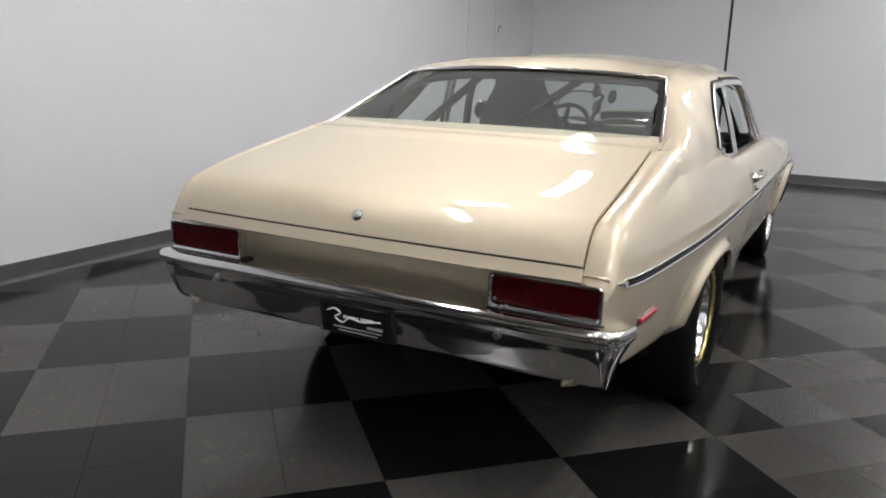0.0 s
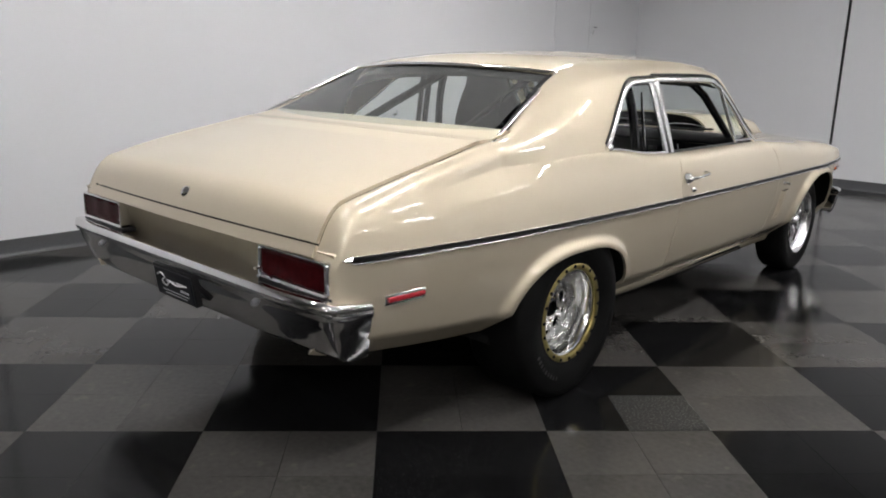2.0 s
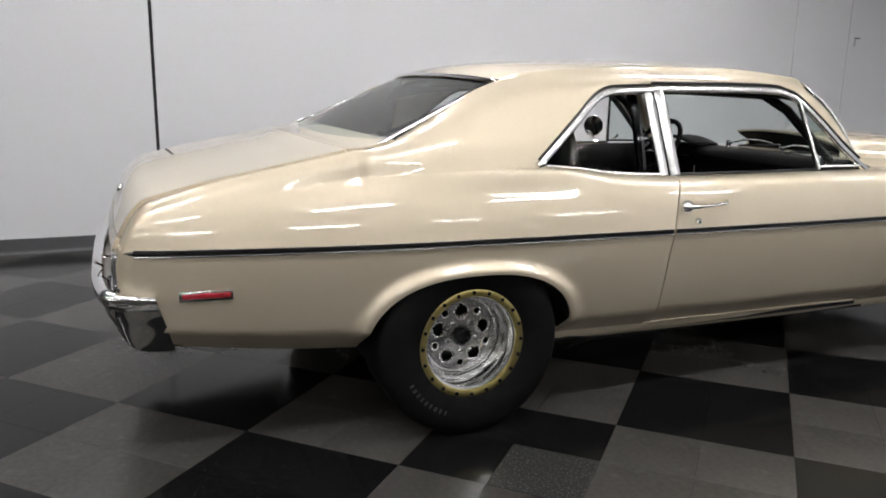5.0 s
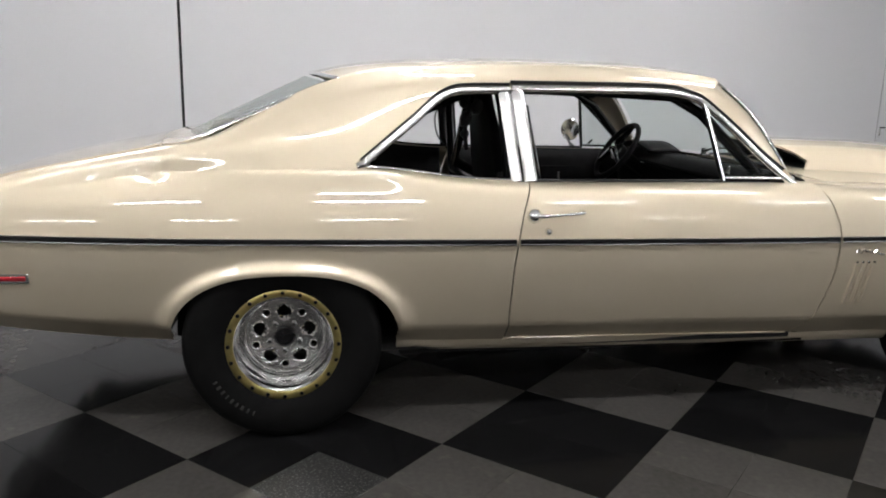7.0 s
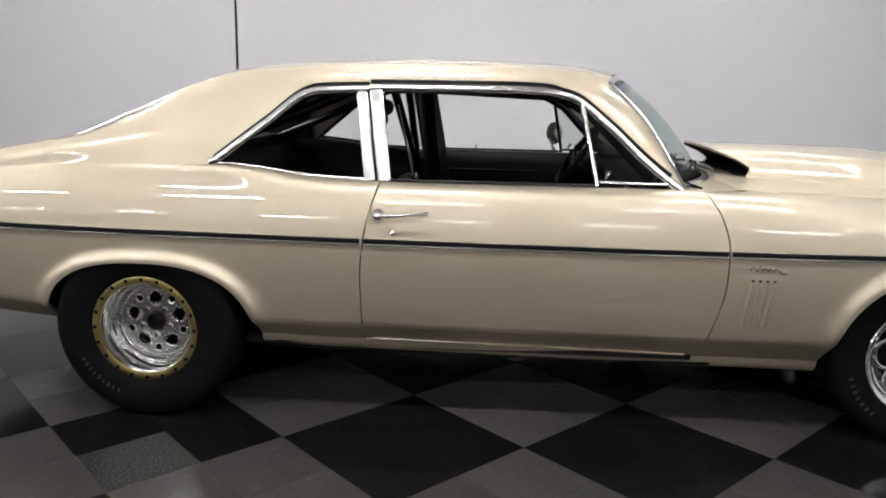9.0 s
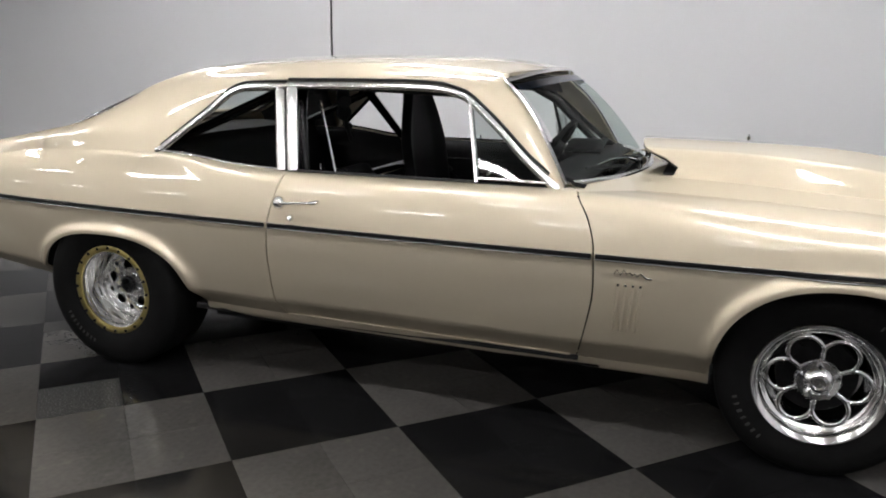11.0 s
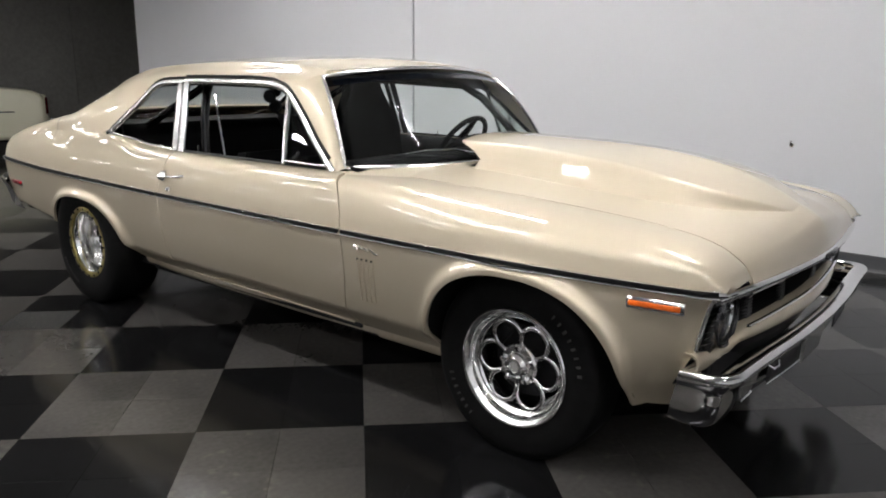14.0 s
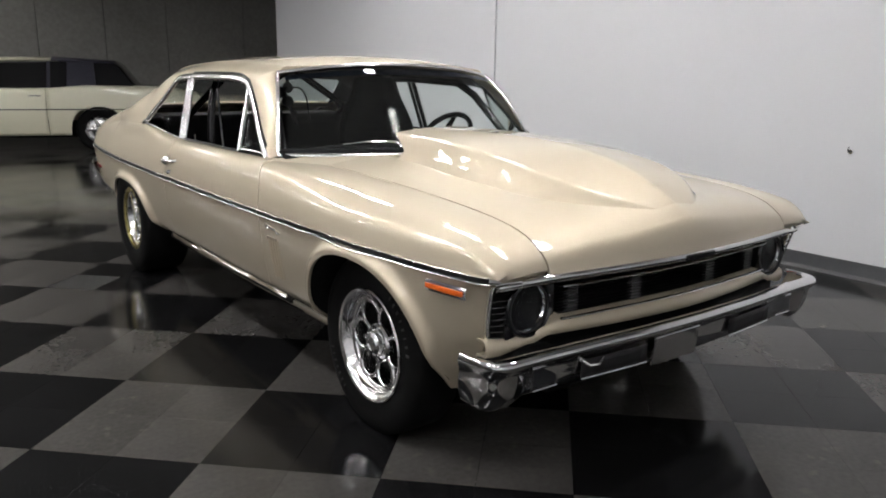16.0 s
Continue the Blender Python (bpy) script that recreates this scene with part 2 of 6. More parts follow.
def lathe(profile, n=48, axis="y"):
    """Turns (radius, along) pairs round the y axis."""
    v, f = [], []
    m = len(profile)
    for i in range(n):
        a = 2 * math.pi * i / n
        for r, h in profile:
            v.append((r * math.cos(a), h, r * math.sin(a)))
    for i in range(n):
        k = (i + 1) % n
        for j in range(m - 1):
            f.append((i * m + j, i * m + j + 1, k * m + j + 1, k * m + j))
    if axis == "z":
        v = [(x, z, y) for x, y, z in v]
        f = [tuple(reversed(q)) for q in f]
    if axis == "x":
        v = [(y, x, z) for x, y, z in v]
        f = [tuple(reversed(q)) for q in f]
    return v, f


def tube(points, r, n=10, closed=False):
    """A round bar along points; r may be one radius or one for each point."""
    pts = [Vector(p) for p in points]
    k = len(pts)
    rs = r if isinstance(r, (list, tuple)) else [r] * k
    v, f = [], []
    up = Vector((0.13, 0.21, 0.97))
    for i, p in enumerate(pts):
        a = pts[(i - 1) % k] if closed or i else p
        b = pts[(i + 1) % k] if closed or i < k - 1 else p
        d = (b - a).normalized()
        e1 = d.cross(up)
        if e1.length < 0.05:
            e1 = d.cross(Vector((1, 0, 0)))
        e1.normalize()
        e2 = d.cross(e1)
        for j in range(n):
            an = 2 * math.pi * j / n
            v.append(tuple(p + e1 * rs[i] * math.cos(an) + e2 * rs[i] * math.sin(an)))
    for i in range(k if closed else k - 1):
        q = (i + 1) % k
        for j in range(n):
            w = (j + 1) % n
            f.append((i * n + j, i * n + w, q * n + w, q * n + j))
    if not closed:
        f.append(tuple(range(n - 1, -1, -1)))
        f.append(tuple((k - 1) * n + j for j in range(n)))
    return v, f


def strip(points, normals, width_dir, w, h):
    """A half-round moulding along points: w wide (along width_dir), h proud (along normals)."""
    v, f = [], []
    sec = [(-0.5, -0.3), (-0.5, 0.35), (-0.32, 0.85), (0, 1.0), (0.32, 0.85), (0.5, 0.35), (0.5, -0.3)]
    for p, nrm, wd in zip(points, normals, width_dir):
        p, nrm, wd = Vector(p), Vector(nrm), Vector(wd)
        for a, b in sec:
            v.append(tuple(p + wd * (a * w) + nrm * (b * h)))
    m = len(sec)
    for i in range(len(points) - 1):
        for j in range(m):
            k = (j + 1) % m
            f.append((i * m + j, i * m + k, (i + 1) * m + k, (i + 1) * m + j))
    f.append(tuple(range(m)))
    f.append(tuple((len(points) - 1) * m + j for j in range(m - 1, -1, -1)))
    return v, f


def pc(x, xs, ys):
    """Smooth curve through the given stations, with no overshoot."""
    x, xs, ys = np.atleast_1d(np.asarray(x, float)), np.asarray(xs, float), np.asarray(ys, float)
    h, d = np.diff(xs), np.diff(ys) / np.diff(xs)
    s = np.zeros_like(ys)
    for i in range(1, len(xs) - 1):
        if d[i - 1] * d[i] > 0:
            w1, w2 = 2 * h[i] + h[i - 1], h[i] + 2 * h[i - 1]
            s[i] = (w1 + w2) / (w1 / d[i - 1] + w2 / d[i])
    s[0], s[-1] = d[0], d[-1]
    x = np.clip(x, xs[0], xs[-1])
    i = np.clip(np.searchsorted(xs, x) - 1, 0, len(h) - 1)
    t = (x - xs[i]) / h[i]
    return ((1 + 2 * t) * (1 - t) ** 2 * ys[i] + t * (1 - t) ** 2 * h[i] * s[i] + t * t * (3 - 2 * t) * ys[i + 1]
            + t * t * (t - 1) * h[i] * s[i + 1])


def bez(p0, p1, p2, p3, n):
    t = np.linspace(0, 1, n)[:, None]
    p0, p1, p2, p3 = (np.asarray(p, float) for p in (p0, p1, p2, p3))
    return (1 - t) ** 3 * p0 + 3 * (1 - t) ** 2 * t * p1 + 3 * (1 - t) * t * t * p2 + t ** 3 * p3


def catmull(pts, n):
    """n points on a smooth curve through pts."""
    p = np.asarray(pts, float)
    d = np.concatenate([[0], np.cumsum(np.linalg.norm(np.diff(p, axis=0), axis=1))])
    u = np.linspace(0, d[-1], n)
    tan = np.zeros_like(p)
    tan[1:-1] = (p[2:] - p[:-2]) / (d[2:] - d[:-2])[:, None]
    tan[0], tan[-1] = (p[1] - p[0]) / (d[1] - d[0]), (p[-1] - p[-2]) / (d[-1] - d[-2])
    i = np.clip(np.searchsorted(d, u) - 1, 0, len(p) - 2)
    h = (d[i + 1] - d[i])[:, None]
    t = ((u - d[i])[:, None]) / h
    return ((1 + 2 * t) * (1 - t) ** 2 * p[i] + t * (1 - t) ** 2 * h * tan[i] + t * t * (3 - 2 * t) * p[i + 1]
            + t * t * (t - 1) * h * tan[i + 1])


# ---- the room ----
WALL_Y, FRONT_X, BACK_X, END_X, SIDE_Y, HIGH = 2.88, 7.15, -11.4, -5.95, -13.5, 3.75
DEEP_X, DEEP_Y = -25.0, -4.4     # the hall runs on behind the concrete wall, out past its end


def room_part(name, vf, mat, label="", category="", kind="structure", **k):
    ob = link(name, vf[0], vf[1], mat, None, label, **k)
    ob.matrix_basis = CAR
    return tagged(ob, label, category, kind=kind)


def panel_wall(name, axis, at, cuts, thick, mat, seams, label):
    """One wall from flat panels, joined at shadow seams of the given widths."""
    parts = []
    for a, b in zip(cuts[:-1], cuts[1:]):
        ga, gb = seams.get(a, 0) / 2, seams.get(b, 0) / 2
        parts.append(box(a + ga, b - gb, at, at + thick, 0, HIGH) if axis == "y" else box(at, at + thick, a + ga, b - gb, 0, HIGH))
    return room_part(name, join(*parts), mat, label, "wall", smooth=False)


panel_wall("wall_north", "y", WALL_Y, [END_X, -0.90, 5.21, 5.95, FRONT_X], 0.12, WALL, {-0.90: 0.024, 5.21: 0.010, 5.95: 0.012}, "smooth white showroom wall panels with narrow seams")
panel_wall("wall_east", "x", FRONT_X, [SIDE_Y, 0.28, WALL_Y + 0.12], 0.12, WALL, {0.28: 0.034}, "smooth white showroom wall panels with a dark seam")
room_part("seam_backing", join(box(-0.95, -0.87, WALL_Y + 0.02, WALL_Y + 0.11, 0, HIGH), box(FRONT_X + 0.02, FRONT_X + 0.11, 0.22, 0.34, 0, HIGH)),
          SEAMDARK, "black gasket deep in the wall seams", "trim", smooth=False)
room_part("seam_strip", join(*[box(a - 0.03, a + 0.03, WALL_Y + 0.006, WALL_Y + 0.05, 0, HIGH) for a in (5.21, 5.95)]), SEAMGREY, "grey strips in the narrow wall seams", "trim", smooth=False)
# added unseen walls close the hall, dark so little light bounces onto the flank
room_part("wall_south", join(box(DEEP_X, FRONT_X, SIDE_Y - 0.12, SIDE_Y, 0, HIGH), box(DEEP_X - 0.12, DEEP_X, SIDE_Y, DEEP_Y, 0, HIGH), box(DEEP_X, BACK_X - 0.15, DEEP_Y, DEEP_Y + 0.12, 0, HIGH)), HALLDARK, "plain dark unseen wall added to close the hall", "wall", smooth=False)
joints = [DEEP_Y, -4.1, -1.8, -0.62, 0.55, 1.75, 2.95, 4.6, 6.0]
room_part("wall_west", join(*[box(BACK_X - 0.15, BACK_X + 0.008 * (i % 2), a + 0.006, b - 0.006, 0, HIGH) for i, (a, b) in enumerate(zip(joints[:-1], joints[1:]))]),
          CONCRETE, "dark grey concrete panel wall with upright joints", "wall", smooth=False)
room_part("wall_recess", join(box(BACK_X, END_X, 6.0, 6.12, 0, HIGH), box(END_X - 0.1, END_X, WALL_Y + 0.12, 6.0, 0, HIGH)), CONCRETE, "concrete wall of the side bay", "wall", smooth=False)
room_part("ceiling", join(box(BACK_X, FRONT_X, SIDE_Y, 6.0, HIGH, HIGH + 0.1), box(DEEP_X, BACK_X, SIDE_Y, DEEP_Y + 0.12, HIGH, HIGH + 0.1)), CEIL, "plain grey ceiling", "ceiling", smooth=False)


def baseboard(a, b, axis, at, sgn):
    """Cove base: upright face with a curled toe."""
    sec = [(0.000, 0.0), (0.030, 0.0), (0.018, 0.006), (0.010, 0.018), (0.007, 0.04), (0.006, 0.104), (0.003, 0.108), (0.0, 0.108)]
    rows = []
    for u in (a, b):
        rows.append([(u, at + sgn * d, z) if axis == "y" else (at + sgn * d, u, z) for d, z in sec])
    v, f = grid(np.array(rows))
    return (v, f) if (axis == "y") == (sgn < 0) else flip((v, f))


room_part("baseboard", join(baseboard(END_X, FRONT_X, "y", WALL_Y, -1), baseboard(SIDE_Y, WALL_Y, "x", FRONT_X, -1)), COVE,
          "dark grey vinyl cove base", "baseboard", sharp=25)

# small fixings on the walls
def latch(m, label, w=0.012, h=0.11):
    t = thing("wall_latch", label, "latch", CAR @ m)
    link("latch_plate", *box(-w / 2, w / 2, -0.004, 0.0, -h / 2, h / 2), ALLOY, t, bevel=0.001)
    link("latch_bar", *tube([(0, -0.012, -h * 0.35), (0, -0.016, 0), (0, -0.012, h * 0.42)], 0.005, 8), ALLOY, t)
    link("latch_knob", *tube([(-0.002, -0.016, h * 0.35), (0.04, -0.03, h * 0.35)], 0.006, 8), BLACK, t)
    return t


latch(pose(6.03, WALL_Y, 1.74), "small metal slide latch on the white wall panel")
latch(pose(5.235, WALL_Y, 0.915), "small metal slide bolt low on the white wall panel", 0.010, 0.10)
plug = thing("wall_hook", "small dark screw hook in the white wall", "hook", CAR @ pose(2.64, WALL_Y, 0.81))
link("hook_plate", *lathe([(0.0, -0.006), (0.014, -0.005), (0.016, 0.0)], 16), ALLOY, plug)
link("hook_stem", *tube([(0, -0.004, 0), (0, -0.03, 0.0), (0, -0.04, 0.016), (0, -0.03, 0.03)], 0.005, 8), BLACK, plug)


# lamps under the ceiling
def ceiling_lamp(x, y, glow, label):
    t = thing("ceiling_light", label, "ceiling light", CAR @ pose(x, y, HIGH - 0.06), "ceiling lamps")
    fr = [box(-0.61, 0.61, 0.09, 0.105, -0.03, 0.06), box(-0.61, 0.61, -0.105, -0.09, -0.03, 0.06), box(-0.61, -0.59, -0.09, 0.09, -0.03, 0.06), box(0.59, 0.61, -0.09, 0.09, -0.03, 0.06)]
    link("lamp_frame", *join(*fr), LAMPFRAME, t, smooth=False)
    link("diffuser", *box(-0.59, 0.59, -0.09, 0.09, -0.02, 0.0), glow, t, smooth=False)
    return t


# full power over and beside the coupe; deep hall lamps set dimmer to cut low light
for glow, label, places in ((PANELLIGHT, "bright white rectangular panel lamp under the ceiling", [p for p in LAMPS if p[0] > -6]),
                            (DIMLIGHT, "dimmer aged rectangular panel lamp under the ceiling", [p for p in LAMPS if p[0] <= -6])):
    lamp = ceiling_lamp(*places[0], glow, label)
    for lx, ly in places[1:]:
        copy_thing(lamp, CAR @ pose(lx, ly, HIGH - 0.06))


# ---- the gold coupe ----
coupe = thing("coupe", "gold two-door coupe with chrome trim, hood scoop and drag wheels", "car", CAR)

ARCH_R = dict(xc=0.010, a=0.398, z0=0.30, b=0.300, p=2.5)
ARCH_F = dict(xc=2.845, a=0.372, z0=0.30, b=0.362, p=2.3)


def half_width(x):
    return pc(x, [-1.14, -1.12, -1.06, -0.95, -0.7, -0.35, 0, 0.5, 0.9, 1.5, 2.07, 2.8, 3.15, 3.35, 3.44, 3.50],
              [0.795, 0.815, 0.838, 0.853, 0.870, 0.888, 0.897, 0.902, 0.905, 0.905, 0.902, 0.897, 0.878, 0.852, 0.835, 0.80])


def seam_z(x):
    """Height of the fender and deck edges along the car."""
    return pc(x, [-1.138, -1.128, -1.115, -1.10, -1.085, -1.06, -1.02, -0.97, -0.76, -0.55, -0.35, -0.2, 0.26, 2.0, 2.54, 3.03, 3.30, 3.40, 3.46, 3.49, 3.503],
              [0.728, 0.748, 0.775, 0.805, 0.830, 0.858, 0.880, 0.8945, 0.9365, 0.978, 1.018, 1.046, 0.96, 0.893, 0.878, 0.852, 0.824, 0.798, 0.763, 0.733, 0.700])


def flare(x, z):
    out = np.zeros_like(x)
    for a in (ARCH_R, ARCH_F):
        dz = np.maximum(z - a["z0"], 0)
        r = ((np.abs(x - a["xc"]) / a["a"]) ** a["p"] + (dz / a["b"]) ** a["p"]) ** (1 / a["p"])
        d = (r - 1) * 0.36
        lip = np.where(d < 0.012, 1.0, np.exp(-((d - 0.012) / 0.027) ** 2))
        low = np.clip((z - 0.30) / 0.12, 0.25, 1)
        out = np.maximum(out, 0.029 * lip * low * (d > -0.05))
    return out


def crease_z(x):
    """Height of the fold above which the flank stands and below which it tucks under."""
    return pc(x, [-1.14, -0.95, -0.68, -0.40, 0.43, 0.80, 1.43, 2.0, 2.4, 3.0, 3.25, 3.5], [0.492, 0.470, 0.440, 0.416, 0.386, 0.380, 0.380, 0.377, 0.375, 0.375, 0.380, 0.398])


def side_y(x, z):
    """How far out the body's side stands at (x, z), up to the shoulder."""
    x, z = np.broadcast_arrays(np.asarray(x, float), np.asarray(z, float))
    y = half_width(x.ravel()).reshape(x.shape)
    low = np.clip(0.705 - z, 0, 0.5)
    y = y - 0.055 * low - 0.38 * low ** 2 - pc(x.ravel(), [-1.2, 0.3, 0.6, 3.10, 3.24, 3.6], [0.95, 0.95, 0.78, 0.78, 0.30, 0.30]).reshape(x.shape) * np.clip(crease_z(x.ravel()).reshape(x.shape) - z, 0, 1)
    up = np.clip(z - 0.712, 0, 0.4)
    y = y - 0.15 * up - 0.75 * up ** 2
    return y + flare(x, z)


def arch_top(x, a):
    u = np.clip(1 - (np.abs(x - a["xc"]) / a["a"]) ** a["p"], 0, 1)
    return a["z0"] + a["b"] * u ** (1 / a["p"])


def arch_stations(a, n=72):
    th = np.linspace(math.pi, 0, n)
    return a["xc"] + a["a"] * np.sign(np.cos(th)) * np.abs(np.cos(th)) ** (2 / a["p"])


def body_side(xs, bottom, inner, z_roll, shift=None, weight=None, rows=34, roll_rows=16, p1=0.75, p2=0.55, soft=lambda x: 0.0):
    """A panel of the side: rows up the flank, then over the shoulder to the inner line (y, z)."""
    out = []
    for x in xs:
        zb, (yi, zi) = float(bottom(x)), inner(x)
        zt = min(z_roll, zi - 0.03)
        v = np.linspace(0, 1, rows) ** 1.0
        z = zb + (zt - zb) * v
        cz = float(crease_z(x)[0])
        if zb < cz - 0.014:
            z[max(1, int(np.argmin(np.abs(z - cz))))] = cz
        y = side_y(np.full(rows, x), z)
        y0, s0 = y[-1], (y[-1] - y[-2]) / max(z[-1] - z[-2], 1e-4)
        h, w = zi - zt, y0 - yi
        k = soft(x)
        sec = bez((y0, zt), (y0 + s0 * h * p1 * (1 - 0.5 * k), zt + h * p1 * (1 - 0.5 * k)), (yi + w * (p2 * (1 - k) + 0.36 * k), zi - 0.33 * h * k), (yi, zi), roll_rows)
        yy, zz = np.concatenate([y, sec[1:, 0]]), np.concatenate([z, sec[1:, 1]])
        xx = np.full_like(yy, x)
        if shift is not None:
            xx = xx + shift(zz) * weight(x)
        out.append(np.stack([xx, yy, zz], 1))
    return np.array(out)


GAP = 0.0025
door_rear = lambda z: pc(z, [0.30, 0.45, 0.56, 0.70, 0.80, 0.905, 0.96], [0.812, 0.806, 0.806, 0.818, 0.838, 0.868, 0.88])
door_front = lambda z: pc(z, [0.28, 0.40, 0.60, 0.72, 0.82, 0.875, 0.91], [2.012, 2.048, 2.080, 2.076, 2.048, 2.015, 1.990])


def belt(x):
    """The line on which the side windows and the rear pillar stand."""
    y = pc(x, [-0.36, -0.1, 0.26, 0.5, 0.85, 1.5, 1.96], [0.808, 0.826, 0.824, 0.806, 0.800, 0.797, 0.785])
    z = pc(x, [-0.36, -0.1, 0.20, 0.27, 0.36, 0.45, 0.62, 0.85, 1.5, 2.0], [0.938, 0.945, 0.951, 0.951, 0.946, 0.936, 0.914, 0.904, 0.903, 0.902])
    return y, z


def quarter_bottom(x):
    base = float(pc(x, [-1.14, -0.9, -0.40, 0.0, 0.4, 0.9], [0.428, 0.387, 0.333, 0.340, 0.298, 0.290])[0])
    if abs(x - ARCH_R["xc"]) <= ARCH_R["a"]:
        return max(float(arch_top(x, ARCH_R)), base if x < 0 else 0.298)
    return base


xs_d = np.linspace(0, 1, 60)


def door_net():
    out = []
    for u in xs_d:
        x = 0.815 + (2.07 - 0.815) * u
        yi, zi = belt(x)
        s = body_side([x], lambda q: 0.308 - 0.022 * u, lambda q: (float(yi[0]), float(zi[0])), 0.835)[0]
        a, b = door_rear(s[:, 2]) + GAP, door_front(s[:, 2]) - GAP
        s[:, 0] = a + (b - a) * u
        s[:, 1] += half_width(s[:, 0]) - half_width(x)
        out.append(s)
    return np.array(out)


def fender_bottom(x):
    base = float(pc(x, [2.0, 2.47, 2.9, 3.15, 3.2, 3.5], [0.270, 0.262, 0.275, 0.288, 0.290, 0.302])[0])
    if abs(x - ARCH_F["xc"]) <= ARCH_F["a"]:
        return max(float(arch_top(x, ARCH_F)), base)
    return base


xs_f = np.concatenate([np.linspace(2.03, 2.462, 24), arch_stations(ARCH_F), np.linspace(3.232, 3.44, 14), [3.455, 3.47, 3.48, 3.49, 3.497, 3.503]])
fender_x = lambda z: pc(z, [0.28, 0.40, 0.60, 0.72, 0.82, 0.875, 0.91], [-0.018, 0.018, 0.050, 0.046, 0.018, -0.015, -0.040]) + GAP
fender_nose = lambda z: pc(z, [0.31, 0.37, 0.46, 0.49, 0.546, 0.60, 0.65, 0.68, 0.695, 0.715, 0.9], [-0.170, -0.161, -0.127, -0.111, -0.096, -0.083, -0.069, -0.058, -0.030, -0.002, 0.0])
fw = lambda x: float(np.clip((2.40 - x) / 0.30, 0, 1))
fn = lambda x: float(np.clip((x - 3.225) / 0.2, 0, 1))
fender = body_side(xs_f, fender_bottom, lambda x: (0.625, float(seam_z(x)[0])), 0.77, p2=0.66, p1=0.62)


def evened(net_yz, n):
    d = np.concatenate([[0], np.cumsum(np.linalg.norm(np.diff(net_yz, axis=0), axis=1))])
    u = np.linspace(0, d[-1], n)
    return np.stack([np.interp(u, d, net_yz[:, 0]), np.interp(u, d, net_yz[:, 1])], 1)


# near the door the fender takes the door's own section, so that the shoulder runs through
round_cols = []
for k, x in enumerate(xs_f):
    w = float(np.clip((2.75 - x) / 0.70, 0, 1))
    w = w * w * (3 - 2 * w)
    own = evened(fender[k, :, 1:], 64)
    like = body_side([x], fender_bottom, lambda q: (0.785, float(seam_z(x)[0]) + 0.004), 0.835)[0][:, 1:]
    like = evened(np.concatenate([like, [(0.70, float(seam_z(x)[0]) + 0.003), (0.625, float(seam_z(x)[0]))]]), 64)
    round_cols.append(np.concatenate([np.full((64, 1), x), own * (1 - w) + like * w], 1))
fender = np.array(round_cols)
for k, x in enumerate(xs_f):
    fender[k, :, 0] += fender_x(fender[k, :, 2]) * fw(x) + fender_nose(fender[k, :, 2]) * fn(x)

doors, fenders = {}, {}
for s in (-1, 1):
    doors[s] = link("door", *sided(grid(door_net()), s), PAINT, coupe, "closed gold door with its window lowered", thick=0.012, offset=1)
    fenders[s] = link("front_fender", *sided(grid(fender), s), PAINT, coupe, thick=0.012, offset=1)
    hem = door_net()[1:-1, 0]
    link("door_hem", *tube([(p[0], s * (p[1] + 0.008), p[2] + 0.001) for p in hem], 0.0035, 8), PAINT, doors[s], "rolled hem along the door's foot")
    # rocker under the door
    xr = np.linspace(0.405, 2.475, 60)
    rk = []
    for x in xr:
        zt = 0.3025 - 0.022 * np.clip((x - 0.815) / 1.25, -0.3, 1)
        z = np.array([zt + 0.016, zt, zt - 0.004, zt - 0.020, zt - 0.040, zt - 0.050])
        y = side_y(np.full(6, x), np.full(6, zt)) + np.array([-0.016, -0.013, -0.010, -0.015, -0.028, -0.050])
        rk.append(np.stack([np.full(6, x), y, z], 1))
    link("rocker_panel", *sided(flip(grid(np.array(rk))), s), PAINT, coupe, thick=0.006)


# greenhouse: rear pillars and roof
UX = [-0.36, -0.29, -0.10, 0.135, 0.35, 0.60, 0.95, 1.30, 1.55, 1.68, 1.78]


def upper(x):
    """Points of the upper section at x: belt, mid, rail and the roof's inner line."""
    yb, zb = belt(x)
    f = lambda v: float(pc(x, UX, v)[0])
    q1 = (f([0.796, 0.795, 0.792, 0.774, 0.768, 0.757, 0.752, 0.750, 0.748, 0.746, 0.745]), f([0.990, 1.000, 1.034, 1.065, 1.085, 1.085, 1.08, 1.08, 1.08, 1.08, 1.08]))
    q2 = (f([0.762, 0.756, 0.733, 0.684, 0.684, 0.694, 0.697, 0.694, 0.684, 0.672, 0.655]), f([1.019, 1.030, 1.092, 1.178, 1.222, 1.243, 1.250, 1.250, 1.240, 1.228, 1.206]))
    q3 = (f([0.720, 0.711, 0.668, 0.618, 0.592, 0.575, 0.575, 0.575, 0.575, 0.575, 0.575]), f([1.012, 1.027, 1.118, 1.234, 1.290, 1.309, 1.319, 1.317, 1.302, 1.288, 1.268]))
    return (float(yb[0]), float(zb[0])), q1, q2, q3


def roof_mid(x):
    return float(pc(x, [0.08, 0.2, 0.35, 0.6, 0.95, 1.3, 1.55, 1.70, 1.80], [1.279, 1.308, 1.332, 1.349, 1.360, 1.358, 1.345, 1.328, 1.308])[0])


def window_edge_z(x):
    """The slanting rear edge and the top of the side windows' opening."""
    return float(pc(x, [0.255, 0.30, 0.45, 0.58, 0.63, 0.85, 1.3, 1.50, 1.56, 1.80], [0.957, 0.993, 1.113, 1.213, 1.226, 1.232, 1.234, 1.224, 1.205, 1.05])[0])


def upper_section(x, n=60):
    q = upper(x)
    return catmull(q, n)


def at_height(x, z):
    s = upper_section(x, 120)
    return float(np.interp(z, s[:, 1], s[:, 0]))




